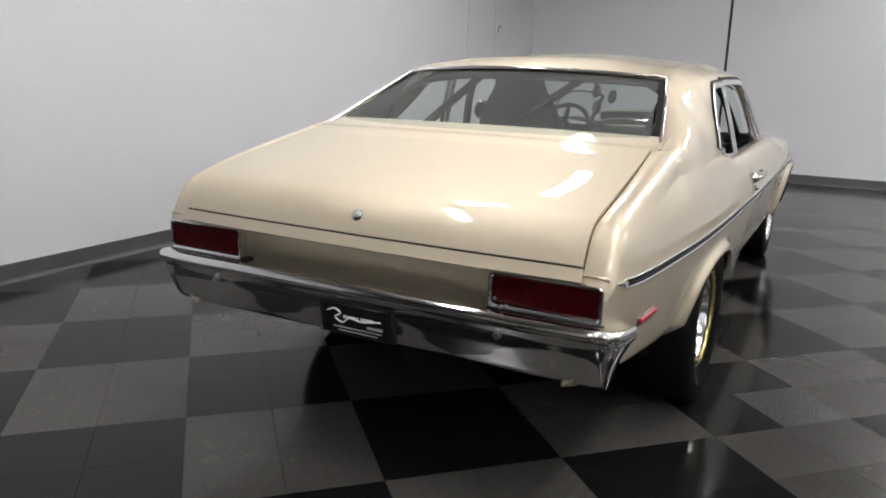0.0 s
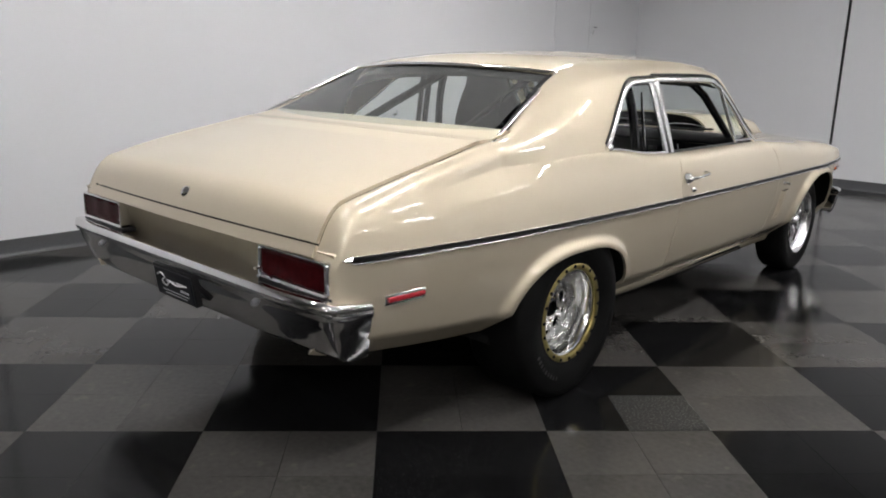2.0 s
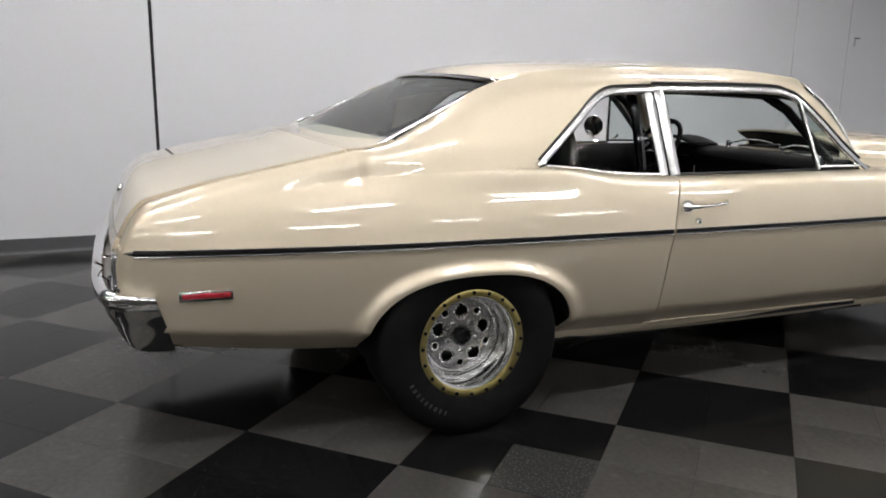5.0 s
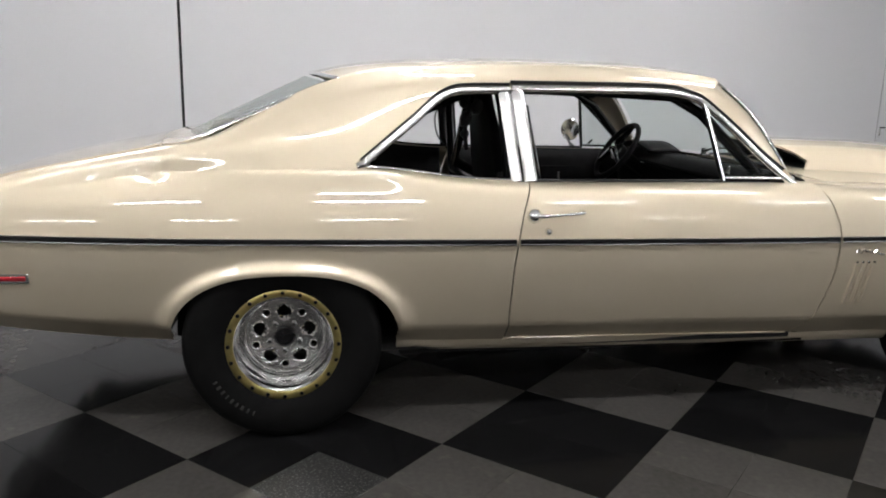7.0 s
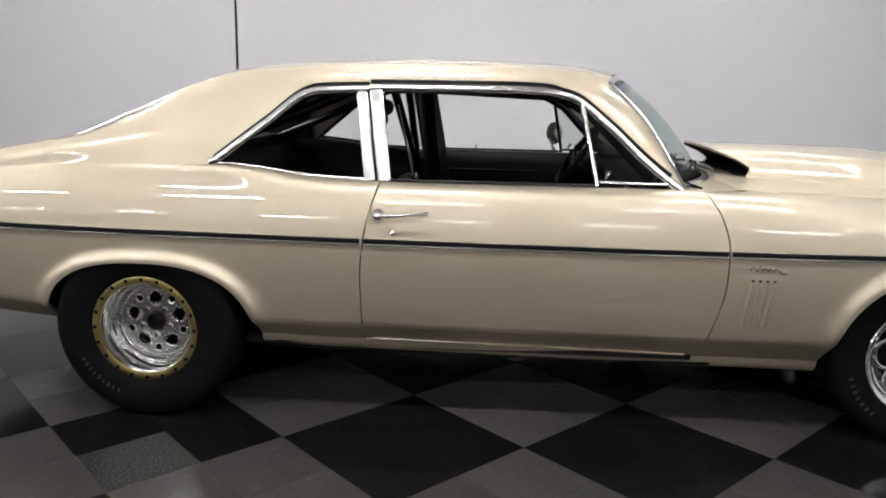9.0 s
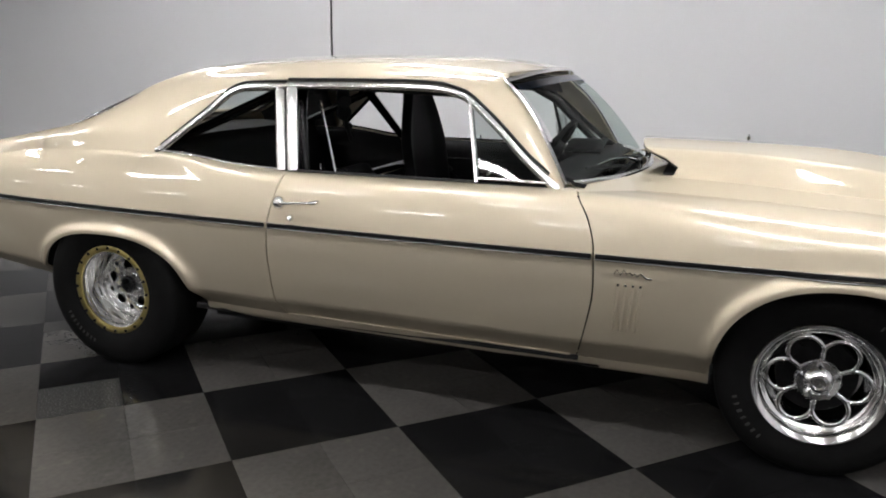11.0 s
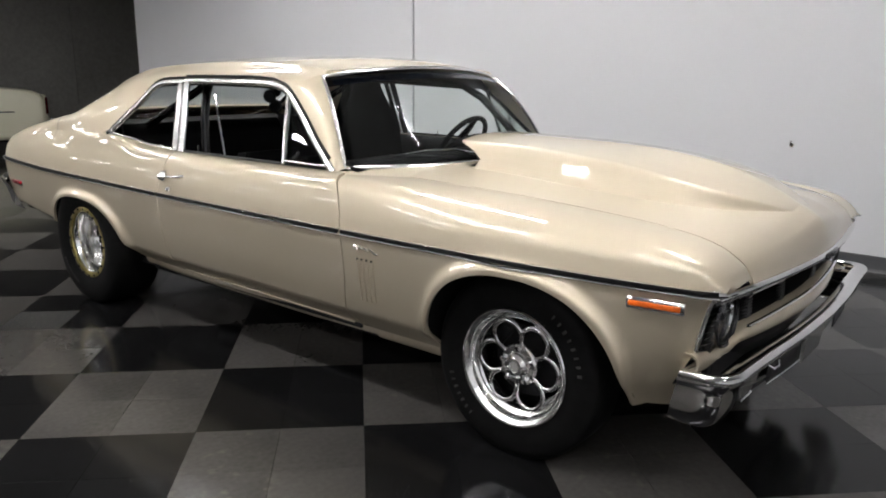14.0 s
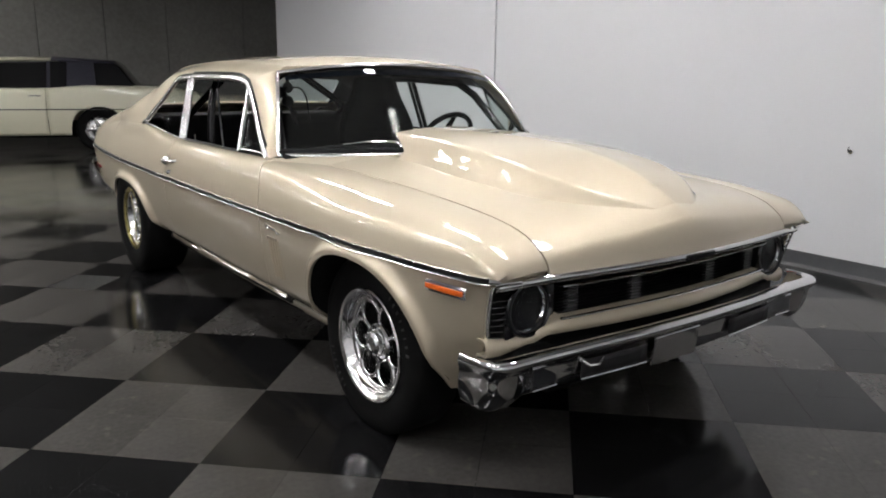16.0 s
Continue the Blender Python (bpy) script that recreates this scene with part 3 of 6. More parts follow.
# quarter panels: ahead of the rear window's foot the flank ends at the belt crease, behind it runs up to the trunk lid's edge
def lid_half(x):
    return pc(x, [-1.14, -0.9, -0.36], [0.728, 0.728, 0.700])


xs_front = np.concatenate([[-0.36], [x for x in arch_stations(ARCH_R) if x > -0.355], np.linspace(0.425, 0.811, 22)])
fade = lambda x: float(np.clip((0.30 - x) / 0.48, 0, 1))
q_front = body_side(xs_front, quarter_bottom, lambda x: tuple(float(c[0]) for c in belt(x)), 0.86, lambda z: door_rear(z) - 0.811 - GAP,
                    lambda x: float(np.clip((x - 0.55) / 0.25, 0, 1)), soft=fade)
xs_rear = np.concatenate([[-1.138, -1.136, -1.13, -1.12, -1.105, -1.09], np.linspace(-1.07, -0.40, 40), [x for x in arch_stations(ARCH_R) if x < -0.365], [-0.36]])
foot = body_side([-0.36], quarter_bottom, lambda x: tuple(float(c[0]) for c in belt(x)), 0.86, soft=fade)[0]
sail0 = upper_section(-0.36, 30)
N_TOP = 15 + 29
q_rear = []
for x in xs_rear:
    zs, yl = float(seam_z(x)[0]), float(lid_half(x)[0])
    t = float(np.clip((x + 0.88) / 0.52, 0, 1))
    t = t * t * (3 - 2 * t)
    zb, zt = quarter_bottom(x), min(0.80 + 0.06 * t, zs - 0.05)
    z = np.linspace(zb, zt, 34)
    y = side_y(np.full(34, x), z)
    rise = 0.012 * float(np.clip((x + 1.10) / 0.35, 0, 1))
    ky, kz = yl + 0.032 * float(np.clip((x + 1.15) / 0.06, 0.2, 1)), zs + rise
    h = kz - zt
    slope = (y[-1] - y[-2]) / (z[-1] - z[-2])
    roll = bez((y[-1], zt), (y[-1] + slope * h * 0.6, zt + h * 0.6), (ky + (y[-1] - ky) * 0.48, kz), (ky, kz), 120)
    fall = bez((ky, kz), (ky - 0.02, kz), (yl + 0.010, zs + 0.3 * rise), (yl, zs), 60)
    plain = np.concatenate([roll, fall[1:]])
    crease = np.concatenate([foot[34:, 1:], sail0[1:]])
    d = np.concatenate([[0], np.cumsum(np.linalg.norm(np.diff(crease, axis=0), axis=1))])
    g = np.concatenate([[0], np.cumsum(np.linalg.norm(np.diff(plain, axis=0), axis=1))])
    u = np.concatenate([[np.linalg.norm(crease[0] - foot[33, 1:])], np.linalg.norm(np.diff(crease, axis=0), axis=1)]).cumsum()
    u = u / u[-1] * g[-1]
    plain = np.stack([np.interp(u, g, plain[:, 0]), np.interp(u, g, plain[:, 1])], 1)
    y0, z0 = foot[33, 1], foot[33, 2]
    goal = np.stack([yl + (crease[:, 0] - crease[-1, 0]) / (y0 - crease[-1, 0]) * (y[-1] - yl),
                     zt + (crease[:, 1] - z0) / (crease[-1, 1] - z0) * (zs - zt)], 1)
    mix = plain * (1 - t) + goal * t
    if x >= -0.3601:
        mix = crease
    q_rear.append(np.concatenate([np.stack([np.full(34, x), y, z], 1), np.concatenate([np.full((N_TOP, 1), x), mix], 1)]))
q_rear = np.array(q_rear)
gap_a = ((xs_rear[1:-1] - xs_rear[:-2]) / (xs_rear[2:] - xs_rear[:-2]))[:, None, None]
for _ in range(80):
    mid = q_rear[:-2] * (1 - gap_a) + q_rear[2:] * gap_a
    q_rear[9:-1, 24:, 1:] += 0.5 * (mid - q_rear[1:-1])[8:, 24:, 1:] * np.linspace(0, 1, q_rear.shape[1] - 24)[None, :, None] ** 0.3
sail_x = np.concatenate([np.linspace(-0.36, 0.135, 26), np.linspace(0.15, 0.255, 8), np.linspace(0.265, 0.64, 34), np.linspace(0.66, 1.50, 40), np.linspace(1.52, 1.68, 10)])
sail = []
for x in sail_x:
    s = upper_section(x, 200)
    z_low = s[0, 1] if x <= 0.255 else window_edge_z(x) if x < 1.56 else 1.206 + (x - 1.56) * 0.60
    k = int(np.argmin(np.abs(s[:, 1] - z_low)))
    keep = s[k:]
    if x > 0.255:
        keep = keep.copy()
        keep[0, 1] = z_low
        keep[0, 0] = np.interp(z_low, s[:, 1], s[:, 0])
    d = np.concatenate([[0], np.cumsum(np.linalg.norm(np.diff(keep, axis=0), axis=1))])
    u = np.linspace(0, d[-1], 30)
    sail.append(np.stack([np.full(30, x), np.interp(u, d, keep[:, 0]), np.interp(u, d, keep[:, 1])], 1))
sail = np.array(sail)
roof_x = [x for x in sail_x if x >= 0.194]
top = []
for x in roof_x:
    z3, zc = upper(x)[3][1], roof_mid(x - 0.097 * float(np.clip((0.46 - x) / 0.265, 0, 1)))
    yh = upper(x)[3][0]
    yy = np.linspace(yh, -yh, 41)
    zz = zc - (zc - z3) * (np.abs(yy) / yh) ** 2.15
    # the roof's rear and front edges bow out in plan
    xx = np.full(41, x)
    bow = 1 - (yy / yh) ** 2
    xx = xx - 0.097 * bow * np.clip((0.46 - x) / 0.265, 0, 1) + 0.075 * bow * np.clip((x - 1.35) / 0.33, 0, 1)
    zz = zz - 0.022 * bow * np.clip((x - 1.45) / 0.23, 0, 1) ** 2
    top.append(np.stack([xx, yy, zz], 1))
top = np.array(top)
rv, rf = join(*[sided(grid(net), s) for net in (sail, q_front, q_rear) for s in (1, -1)], grid(top))
bm = bmesh.new()
bv = [bm.verts.new(p) for p in rv]
for q in rf:
    bm.faces.new([bv[i] for i in q])
bmesh.ops.remove_doubles(bm, verts=bm.verts, dist=0.0008)
bm.normal_update()
for face in bm.faces:
    c = face.calc_center_median()
    if face.normal.dot(c - Vector((min(max(c.x, -0.6), 1.2), 0, 0.55))) < 0:
        face.normal_flip()
bm.verts.index_update()
rv, rf = [tuple(v.co) for v in bm.verts], [tuple(v.index for v in f.verts) for f in bm.faces]
up = max(bm.faces, key=lambda f: f.calc_center_median().z).normal.z
bm.free()
roof = link("body_shell", *((rv, rf) if up > 0 else flip((rv, rf))), PAINT, coupe, "gold steel roof, broad rear pillars and quarter panels", thick=0.012, sharp=60)

# rear deck panel between the pillars and the lid, and the trunk lid
def edge_line(x):
    """The quarter panel's inner edge beside the lid: half width and height."""
    return float(np.interp(x, xs_rear, q_rear[:, -1, 1])), float(np.interp(x, xs_rear, q_rear[:, -1, 2]) + seam_z(max(x, -0.36))[0] - seam_z(-0.36)[0])


def deck_z(x, y):
    return edge_line(x)[1] + 0.010 * (1 - (np.abs(y) / 0.72) ** 2) * np.clip((np.asarray(x) + 1.14) / 0.1, 0.1, 1)


lid_x = np.concatenate([[-1.138, -1.137, -1.134, -1.13, -1.125, -1.118, -1.108, -1.095, -1.08, -1.06, -1.04, -1.01], np.linspace(-0.97, -0.400, 40)])


def deck_net(xs, edge):
    out = []
    for x in xs:
        lh = edge_line(x)[0] - edge
        row = []
        for v in np.linspace(1, -1, 47):
            y, bow = lh * v, 1 - v * v
            row.append((x - 0.022 * bow - (0.0 if x < -0.5 else 0.035 * bow * min(1, (x + 0.5) / 0.1)), y, float(deck_z(x, y))))
        out.append(row)
    return np.array(out)


header_x = [x for x in lid_x if x < -1.1215] + [-1.1215]
lid_x = np.array([-1.1190] + [x for x in lid_x if x > -1.1185])
link("lid_header", *grid(deck_net(header_x, 0.0)), PAINT, coupe, "gold sill under the trunk lid", thick=0.012, sharp=30)
# black strips laid beneath the lid's gaps stand in for their shade
link("lid_gasket", *join(grid(deck_net(np.linspace(-1.130, -1.110, 5), 0.004) + np.array([0.0125, 0, -0.0125])),
                         *[tube([(x, s * (edge_line(x)[0] - 0.002), edge_line(x)[1] - 0.011) for x in np.linspace(-1.12, -0.40, 40)], 0.005, 6) for s in (-1, 1)]),
     TRIMBLACK, coupe, "black gasket in the trunk lid's seams", smooth=False)
trunk = link("trunk_lid", *grid(deck_net(lid_x, 0.0028)), PAINT, coupe, "closed gold trunk lid", thick=0.012, sharp=30)
link("rear_deck", *grid(deck_net(np.linspace(-0.3975, -0.24, 12), 0.0)), PAINT, coupe, thick=0.012)

# glass
def glass_net(base, top_edge, n=24, m=40, bulge=0.02):
    """base, top_edge: (x, y, z) of the right corner and (x, z) of the middle; the pane is bowed."""
    (bx, by, bz, bmx, bmz), (tx, ty, tz, tmx, tmz) = base, top_edge
    out = []
    for u in np.linspace(0, 1, n):
        row = []
        for v in np.linspace(1, -1, m):
            w = 1 - abs(v) ** 2.2
            b = np.array([bx + (bmx - bx) * w, by * v, bz + (bmz - bz) * w])
            t = np.array([tx + (tmx - tx) * w, ty * v, tz + (tmz - tz) * w])
            p = b + (t - b) * u
            p[2] += bulge * math.sin(math.pi * u)
            row.append(p)
        out.append(row)
    return np.array(out)


back = glass_net((-0.345, 0.720, 1.009, -0.440, 1.012), (0.203, 0.602, 1.250, 0.098, 1.275), bulge=0.002)
wind = glass_net((1.938, 0.738, 0.912, 2.15, 0.905), (1.678, 0.611, 1.259, 1.765, 1.303), bulge=0.042)


def pane(name, net, mat, label):
    ob = link(name, *grid(net), mat, coupe, label)
    ob.visible_shadow = False
    return ob


rear_window = pane("rear_window", back[1:-1, 1:-1], REARGLASS, "lightly tinted, dusty rear window glass")
windshield = pane("windshield", wind[1:-1, 1:-1][::-1], GLASS, "lightly tinted windshield with a blue shade band")
band = wind[19:22, 1:-1][::-1].copy()
band[:, :, 0] += 0.002
band[:, :, 2] += 0.003
b_ob = link("shade_band", *grid(band), BAND, windshield, "blue shade band along the top")
b_ob.visible_shadow = False


def rim_trim(net, name, parent, w=0.026, h=0.010, label="bright chrome reveal moulding", mat=CHROME):
    """Chrome moulding round the border of a glass net."""
    ring = [net[0, j] for j in range(net.shape[1])] + [net[i, -1] for i in range(1, net.shape[0])]
    ring += [net[-1, j] for j in range(net.shape[1] - 2, -1, -1)] + [net[i, 0] for i in range(net.shape[0] - 2, 0, -1)]
    c = net.mean((0, 1))
    d1, d2 = net[-1, net.shape[1] // 2] - net[0, net.shape[1] // 2], net[net.shape[0] // 2, -1] - net[net.shape[0] // 2, 0]
    nrm = np.cross(d1, d2)
    nrm = nrm / np.linalg.norm(nrm)
    if nrm[2] < 0:
        nrm = -nrm
    k = len(ring)
    v, f = [], []
    sec = [(-0.5, -0.6), (-0.5, 0.3), (-0.25, 0.9), (0.2, 1.0), (0.5, 0.4), (0.5, -0.6)]
    for i, p in enumerate(ring):
        tan = np.array(ring[(i + 1) % k]) - np.array(ring[i - 1])
        tan = tan / (np.linalg.norm(tan) + 1e-9)
        side = np.cross(nrm, tan)
        for a, b in sec:
            v.append(tuple(np.array(p) + side * a * w + nrm * (b * h + 0.004)))
    m = len(sec)
    for i in range(k):
        q = (i + 1) % k
        for j in range(m):
            r = (j + 1) % m
            f.append((i * m + j, q * m + j, q * m + r, i * m + r))
    return link(name, v, f, mat, parent, label, sharp=50)


rim_trim(back, "window_moulding", rear_window, w=0.013, h=0.006)
link("base_moulding", *tube([tuple(p + np.array([-0.010, 0, 0.004])) for p in back[0]], 0.0075, 10), CHROME, rear_window, "bright chrome moulding along the glass foot")
rim_trim(wind, "window_moulding", windshield, w=0.018, h=0.006, mat=STEEL)
foot_pts = [tuple(p + np.array([0.012, 0, 0.002])) for p in wind[0]]
link("base_moulding", *strip(foot_pts, [(0.25, 0, 0.97)] * len(foot_pts), [(0.97, 0, -0.25)] * len(foot_pts), 0.030, 0.008), STEEL, windshield, "bright moulding along the windshield's foot", sharp=50)

# hood with its tall rear-facing scoop
def hood_z(x, y):
    fade = np.clip((3.503 - np.asarray(x)) / 0.03, 0, 1) ** 0.5
    return seam_z(x) + fade * 0.030 * (1 - (np.abs(y) / 0.62) ** 2) + fade * 0.024 * np.maximum(0, 1 - np.abs(y) / 0.30) ** 1.3 * np.clip((np.asarray(x) - 2.5) / 0.6, 0, 1)


hood_x = np.concatenate([np.linspace(2.06, 3.30, 50), np.linspace(3.32, 3.46, 12), [3.47, 3.48, 3.488, 3.494, 3.499, 3.503]])
hood_y = np.linspace(0.6195, -0.6195, 63)
hood = []
for x in hood_x:
    row = []
    for y in hood_y:
        w = 1 - (abs(y) / 0.62) ** 1.6
        back_in = 0.16 * w * float(np.clip((2.30 - x) / 0.24, 0, 1))
        xx = x + back_in + (0.052 * w) * float(np.clip((x - 2.6) / 0.9, 0, 1))
        row.append((xx, y, float(hood_z(x, y)[0])))
    hood.append(row)
hood_ob = link("hood", *grid(np.array(hood)[::-1]), PAINT, coupe, "closed gold hood with a tall rear-facing scoop", thick=0.012)
sx = np.linspace(2.30, 3.44, 64)
sc = []
for x in sx:
    wb = float(pc(x, [2.30, 2.5, 2.8, 3.05, 3.2, 3.3, 3.38, 3.44], [0.352, 0.362, 0.400, 0.400, 0.355, 0.270, 0.165, 0.05])[0])
    h = float(pc(x, [2.30, 2.45, 2.6, 2.85, 3.05, 3.2, 3.3, 3.38, 3.44], [0.113, 0.115, 0.114, 0.106, 0.086, 0.060, 0.034, 0.010, -0.004])[0])
    row = []
    for v in np.linspace(1, -1, 49):
        a = abs(v)
        if a < 0.80:
            prof = 1.0 - 0.10 * (a / 0.80) ** 2
        else:
            q = (a - 0.80) / 0.20
            prof = 0.90 * (1 - q * q * (3 - 2 * q))
        y = wb * v
        z = float(hood_z(x, y)[0]) - 0.003 + h * prof
        xs_ = x - (0.165 * max(0.0, (prof - 0.30) / 0.70) ** 1.5 + 0.025 * max(0.0, 1 - prof / 0.30)) * float(np.clip((2.50 - x) / 0.20, 0, 1)) + 0.05 * float(np.clip((x - 2.6) / 0.9, 0, 1))
        row.append((xs_, y, z))
    sc.append(row)
liner = np.array(sc)[:40].copy()
liner[:, :, 1] *= 0.965
liner[:, :, 2] -= 0.013
mouth = np.array([[(q[0] + 0.006 + 0.30 * k, q[1] * 0.97, (q[2] - 0.012) * (1 - k) + (float(hood_z(q[0] + 0.1, q[1])[0]) - 0.012) * k) for q in sc[0]] for k in (0, 0.5, 1)])
under = np.array([[(x, y, float(hood_z(x, y)[0]) + 0.004) for y in np.linspace(0.325, -0.325, 21)] for x in np.linspace(2.24, 2.80, 12)])
link("scoop_mouth", *join(grid(liner), grid(mouth), grid(under[::-1])), CARPET, hood_ob, "black inside of the scoop")
scoop = link("hood_scoop", *grid(np.array(sc)[::-1]), PAINT, hood_ob, "", thick=0.010)

# ---- wheels ----
def tyre_profile(r, rim, w):
    """Section (radius, along y) from the inner bead over the tread to the outer bead; outer side at +y."""
    return [(rim - 0.004, -w * 0.42), (rim + 0.02, -w * 0.47), (rim + (r - rim) * 0.5, -w * 0.52), (r - 0.03, -w * 0.50), (r - 0.010, -w * 0.45), (r, -w * 0.38),
            (r + 0.001, 0), (r, w * 0.38), (r - 0.010, w * 0.45), (r - 0.03, w * 0.495), (rim + (r - rim) * 0.5, w * 0.515), (rim + 0.026, w * 0.48),
            (rim + 0.012, w * 0.455), (rim - 0.004, w * 0.44)]


def ring_lug(n, r, y, size, mat, parent, name, length=0.012, start=0.0, sides=6):
    me = None
    for i in range(n):
        a = start + 2 * math.pi * i / n
        if me is None:
            o = link(name, *lathe([(0.0, length), (size * 0.8, length), (size, length * 0.7), (size, -0.004)], sides), mat, parent, sharp=30)
            me = o.data
        else:
            o = new(name, me)
            o.parent = parent
        o.location = (r * math.cos(a), y, r * math.sin(a))


def sidewall_marks(parent, r, y, n, span, start, size=0.016):
    """Raised bars on the sidewall where its writing stands."""
    parts = []
    for i in range(n):
        a = start + span * i / n
        w = size * (0.35 + 0.3 * ((i * 7) % 5) / 5)
        b = box(-w / 2, w / 2, -0.001, 0.0012, -size / 2, size / 2)
        parts.append(moved(b, Matrix.Translation((r * math.cos(a), y, r * math.sin(a))) @ Matrix.Rotation(-(a - math.pi / 2), 4, "Y")))
    link("sidewall_print", *join(*parts), SIDEPRINT, parent, "worn raised bars of printing", smooth=False)


SIDEPRINT = material("worn_sidewall_print", (0.02, 0.02, 0.019), 0.7, grain=60, amount=0.5)


def rear_wheel(m, label="polished deep-dish rear drag wheel with a gold bead ring"):
    w = new("rear_wheel")
    w.parent = coupe
    w.matrix_local = m
    w["label"] = label
    R, RIM, WD = 0.343, 0.192, 0.275
    tyre = link("tyre", *lathe(tyre_profile(R, RIM, WD), 72), RUBBER, w, "wide black drag tyre", sharp=50)
    sidewall_marks(tyre, 0.262, WD * 0.517, 9, 0.75, -1.15)
    # deep barrel, polished
    link("rim_barrel", *lathe([(0.176, 0.112), (0.166, 0.108), (0.158, 0.09), (0.152, 0.05), (0.150, 0.012), (0.140, 0.004), (0.132, 0.002)], 64), ALLOY, w, "mirror-polished deep barrel")
    ring = link("bead_ring", *lathe([(0.172, 0.116), (0.174, 0.122), (0.180, 0.125), (0.197, 0.125), (0.202, 0.121), (0.203, 0.112), (0.180, 0.112)], 72), GOLD, w, "gold anodised beadlock ring")
    ring_lug(20, 0.1885, 0.124, 0.0076, TRIMBLACK, ring, "ring_bolt", 0.006)
    # face: a dished disc with five large and five small holes
    face = hole_disc(0.140, [(0.088, 0.0245, 5, math.pi / 2), (0.106, 0.0125, 5, math.pi / 2 + math.pi / 5)], 0.036, 0.0)
    link("wheel_face", *face, ALLOY, w, "polished alloy centre with ten round holes", thick=0.016, sharp=35)
    link("hub", *lathe([(0.036, 0.004), (0.040, 0.02), (0.036, 0.032), (0.030, 0.034), (0.029, 0.010), (0.0, 0.008)], 32), GLOSSBLACK, w, "dark open hub", sharp=30)
    ring_lug(5, 0.056, 0.004, 0.010, CHROME, w, "wheel_nut", 0.026, math.pi / 2 + math.pi / 5)
    link("brake_drum", *lathe([(0.0, -0.04), (0.13, -0.04), (0.135, -0.05), (0.135, -0.11)], 40), UNDER, w, "dark brake drum")
    return w


def hole_disc(radius, rings, inner, y, n=160, rad=26):
    """A flat annulus in which round holes are cut, as a fine polar net."""
    holes = []
    for rr, hr, k, a0 in rings:
        holes += [(rr * math.cos(a0 + 2 * math.pi * i / k), rr * math.sin(a0 + 2 * math.pi * i / k), hr) for i in range(k)]
    v, f, ids = [], [], {}
    rs = np.linspace(inner, radius, rad)

    def snap(x, z):
        for hx, hz, hr in holes:
            d = math.hypot(x - hx, z - hz)
            if d < hr + 0.0032 and d > 1e-6:
                if d > hr - 0.0032:
                    return hx + (x - hx) * hr / d, hz + (z - hz) * hr / d, True
        return x, z, False

    def inside_hole(x, z):
        return any(math.hypot(x - hx, z - hz) < hr - 1e-4 for hx, hz, hr in holes)

    for i in range(n):
        for j, r in enumerate(rs):
            a = 2 * math.pi * i / n
            x, z, on = snap(r * math.cos(a), r * math.sin(a))
            ids[i, j] = len(v)
            v.append((x, y + 0.006 * (1 - r / radius), z))
    for i in range(n):
        for j in range(rad - 1):
            q = (ids[i, j], ids[i, j + 1], ids[(i + 1) % n, j + 1], ids[(i + 1) % n, j])
            cx, cz = sum(v[k][0] for k in q) / 4, sum(v[k][2] for k in q) / 4
            if not inside_hole(cx, cz):
                f.append(q)
    return v, f


def front_wheel(m):
    w = new("front_wheel")
    w.parent = coupe
    w.matrix_local = m
    w["label"] = "polished front drag wheel with six round loops"
    R, RIM, WD = 0.323, 0.196, 0.185
    tyre = link("tyre", *lathe(tyre_profile(R, RIM, WD), 72), RUBBER, w, "black front tyre", sharp=50)
    sidewall_marks(tyre, 0.262, WD * 0.518, 8, 0.9, 2.2)
    sidewall_marks(tyre, 0.262, WD * 0.518, 7, 0.7, -0.9)
    y0 = WD * 0.46
    link("rim_barrel", *lathe([(0.196, y0 - 0.01), (0.205, y0), (0.208, y0 + 0.005), (0.204, y0 + 0.009), (0.194, y0 + 0.006), (0.186, y0 - 0.004), (0.180, y0 - 0.012), (0.179, y0 - 0.03),
                               (0.172, y0 - 0.034), (0.164, y0 - 0.036), (0.160, y0 - 0.045), (0.160, y0 - 0.10), (0.155, y0 - 0.17)], 72), ALLOY, w, "mirror-polished rim", sharp=60)
    for i in range(6):
        a = math.pi / 2 + 2 * math.pi * i / 6 + 0.59
        c = (0.105 * math.cos(a), y0 - 0.036, 0.105 * math.sin(a))
        pts = [(c[0] + 0.054 * math.cos(t), c[1] - 0.012 * (1 - math.cos(t - a)) * 0.4, c[2] + 0.054 * math.sin(t)) for t in np.linspace(0, 2 * math.pi, 40, endpoint=False)]
        link("wheel_loop", *tube(pts, 0.0085, 10, True), CHROME, w, "polished round spoke loop")
    link("hub", *lathe([(0.072, y0 - 0.060), (0.072, y0 - 0.040), (0.066, y0 - 0.032), (0.046, y0 - 0.030), (0.042, y0 - 0.018), (0.034, y0 - 0.012), (0.030, y0 - 0.008), (0.020, y0 - 0.006),
                        (0.018, y0 - 0.010), (0.0, y0 - 0.010)], 40), ALLOY, w, "polished hub with a centre cap", sharp=30)
    ring_lug(5, 0.056, y0 - 0.034, 0.009, CHROME, w, "wheel_nut", 0.022, 0.3)
    link("brake_disc", *lathe([(0.0, -0.005), (0.125, -0.005), (0.128, -0.010), (0.128, -0.022), (0.0, -0.022)], 48), UNDER, w, "dark brake disc", sharp=30)
    link("brake_caliper", *moved(box(-0.05, 0.05, -0.05, 0.02, 0.10, 0.145), Matrix.Rotation(0.9, 4, "Y")), UNDER, w, bevel=0.006)
    return w


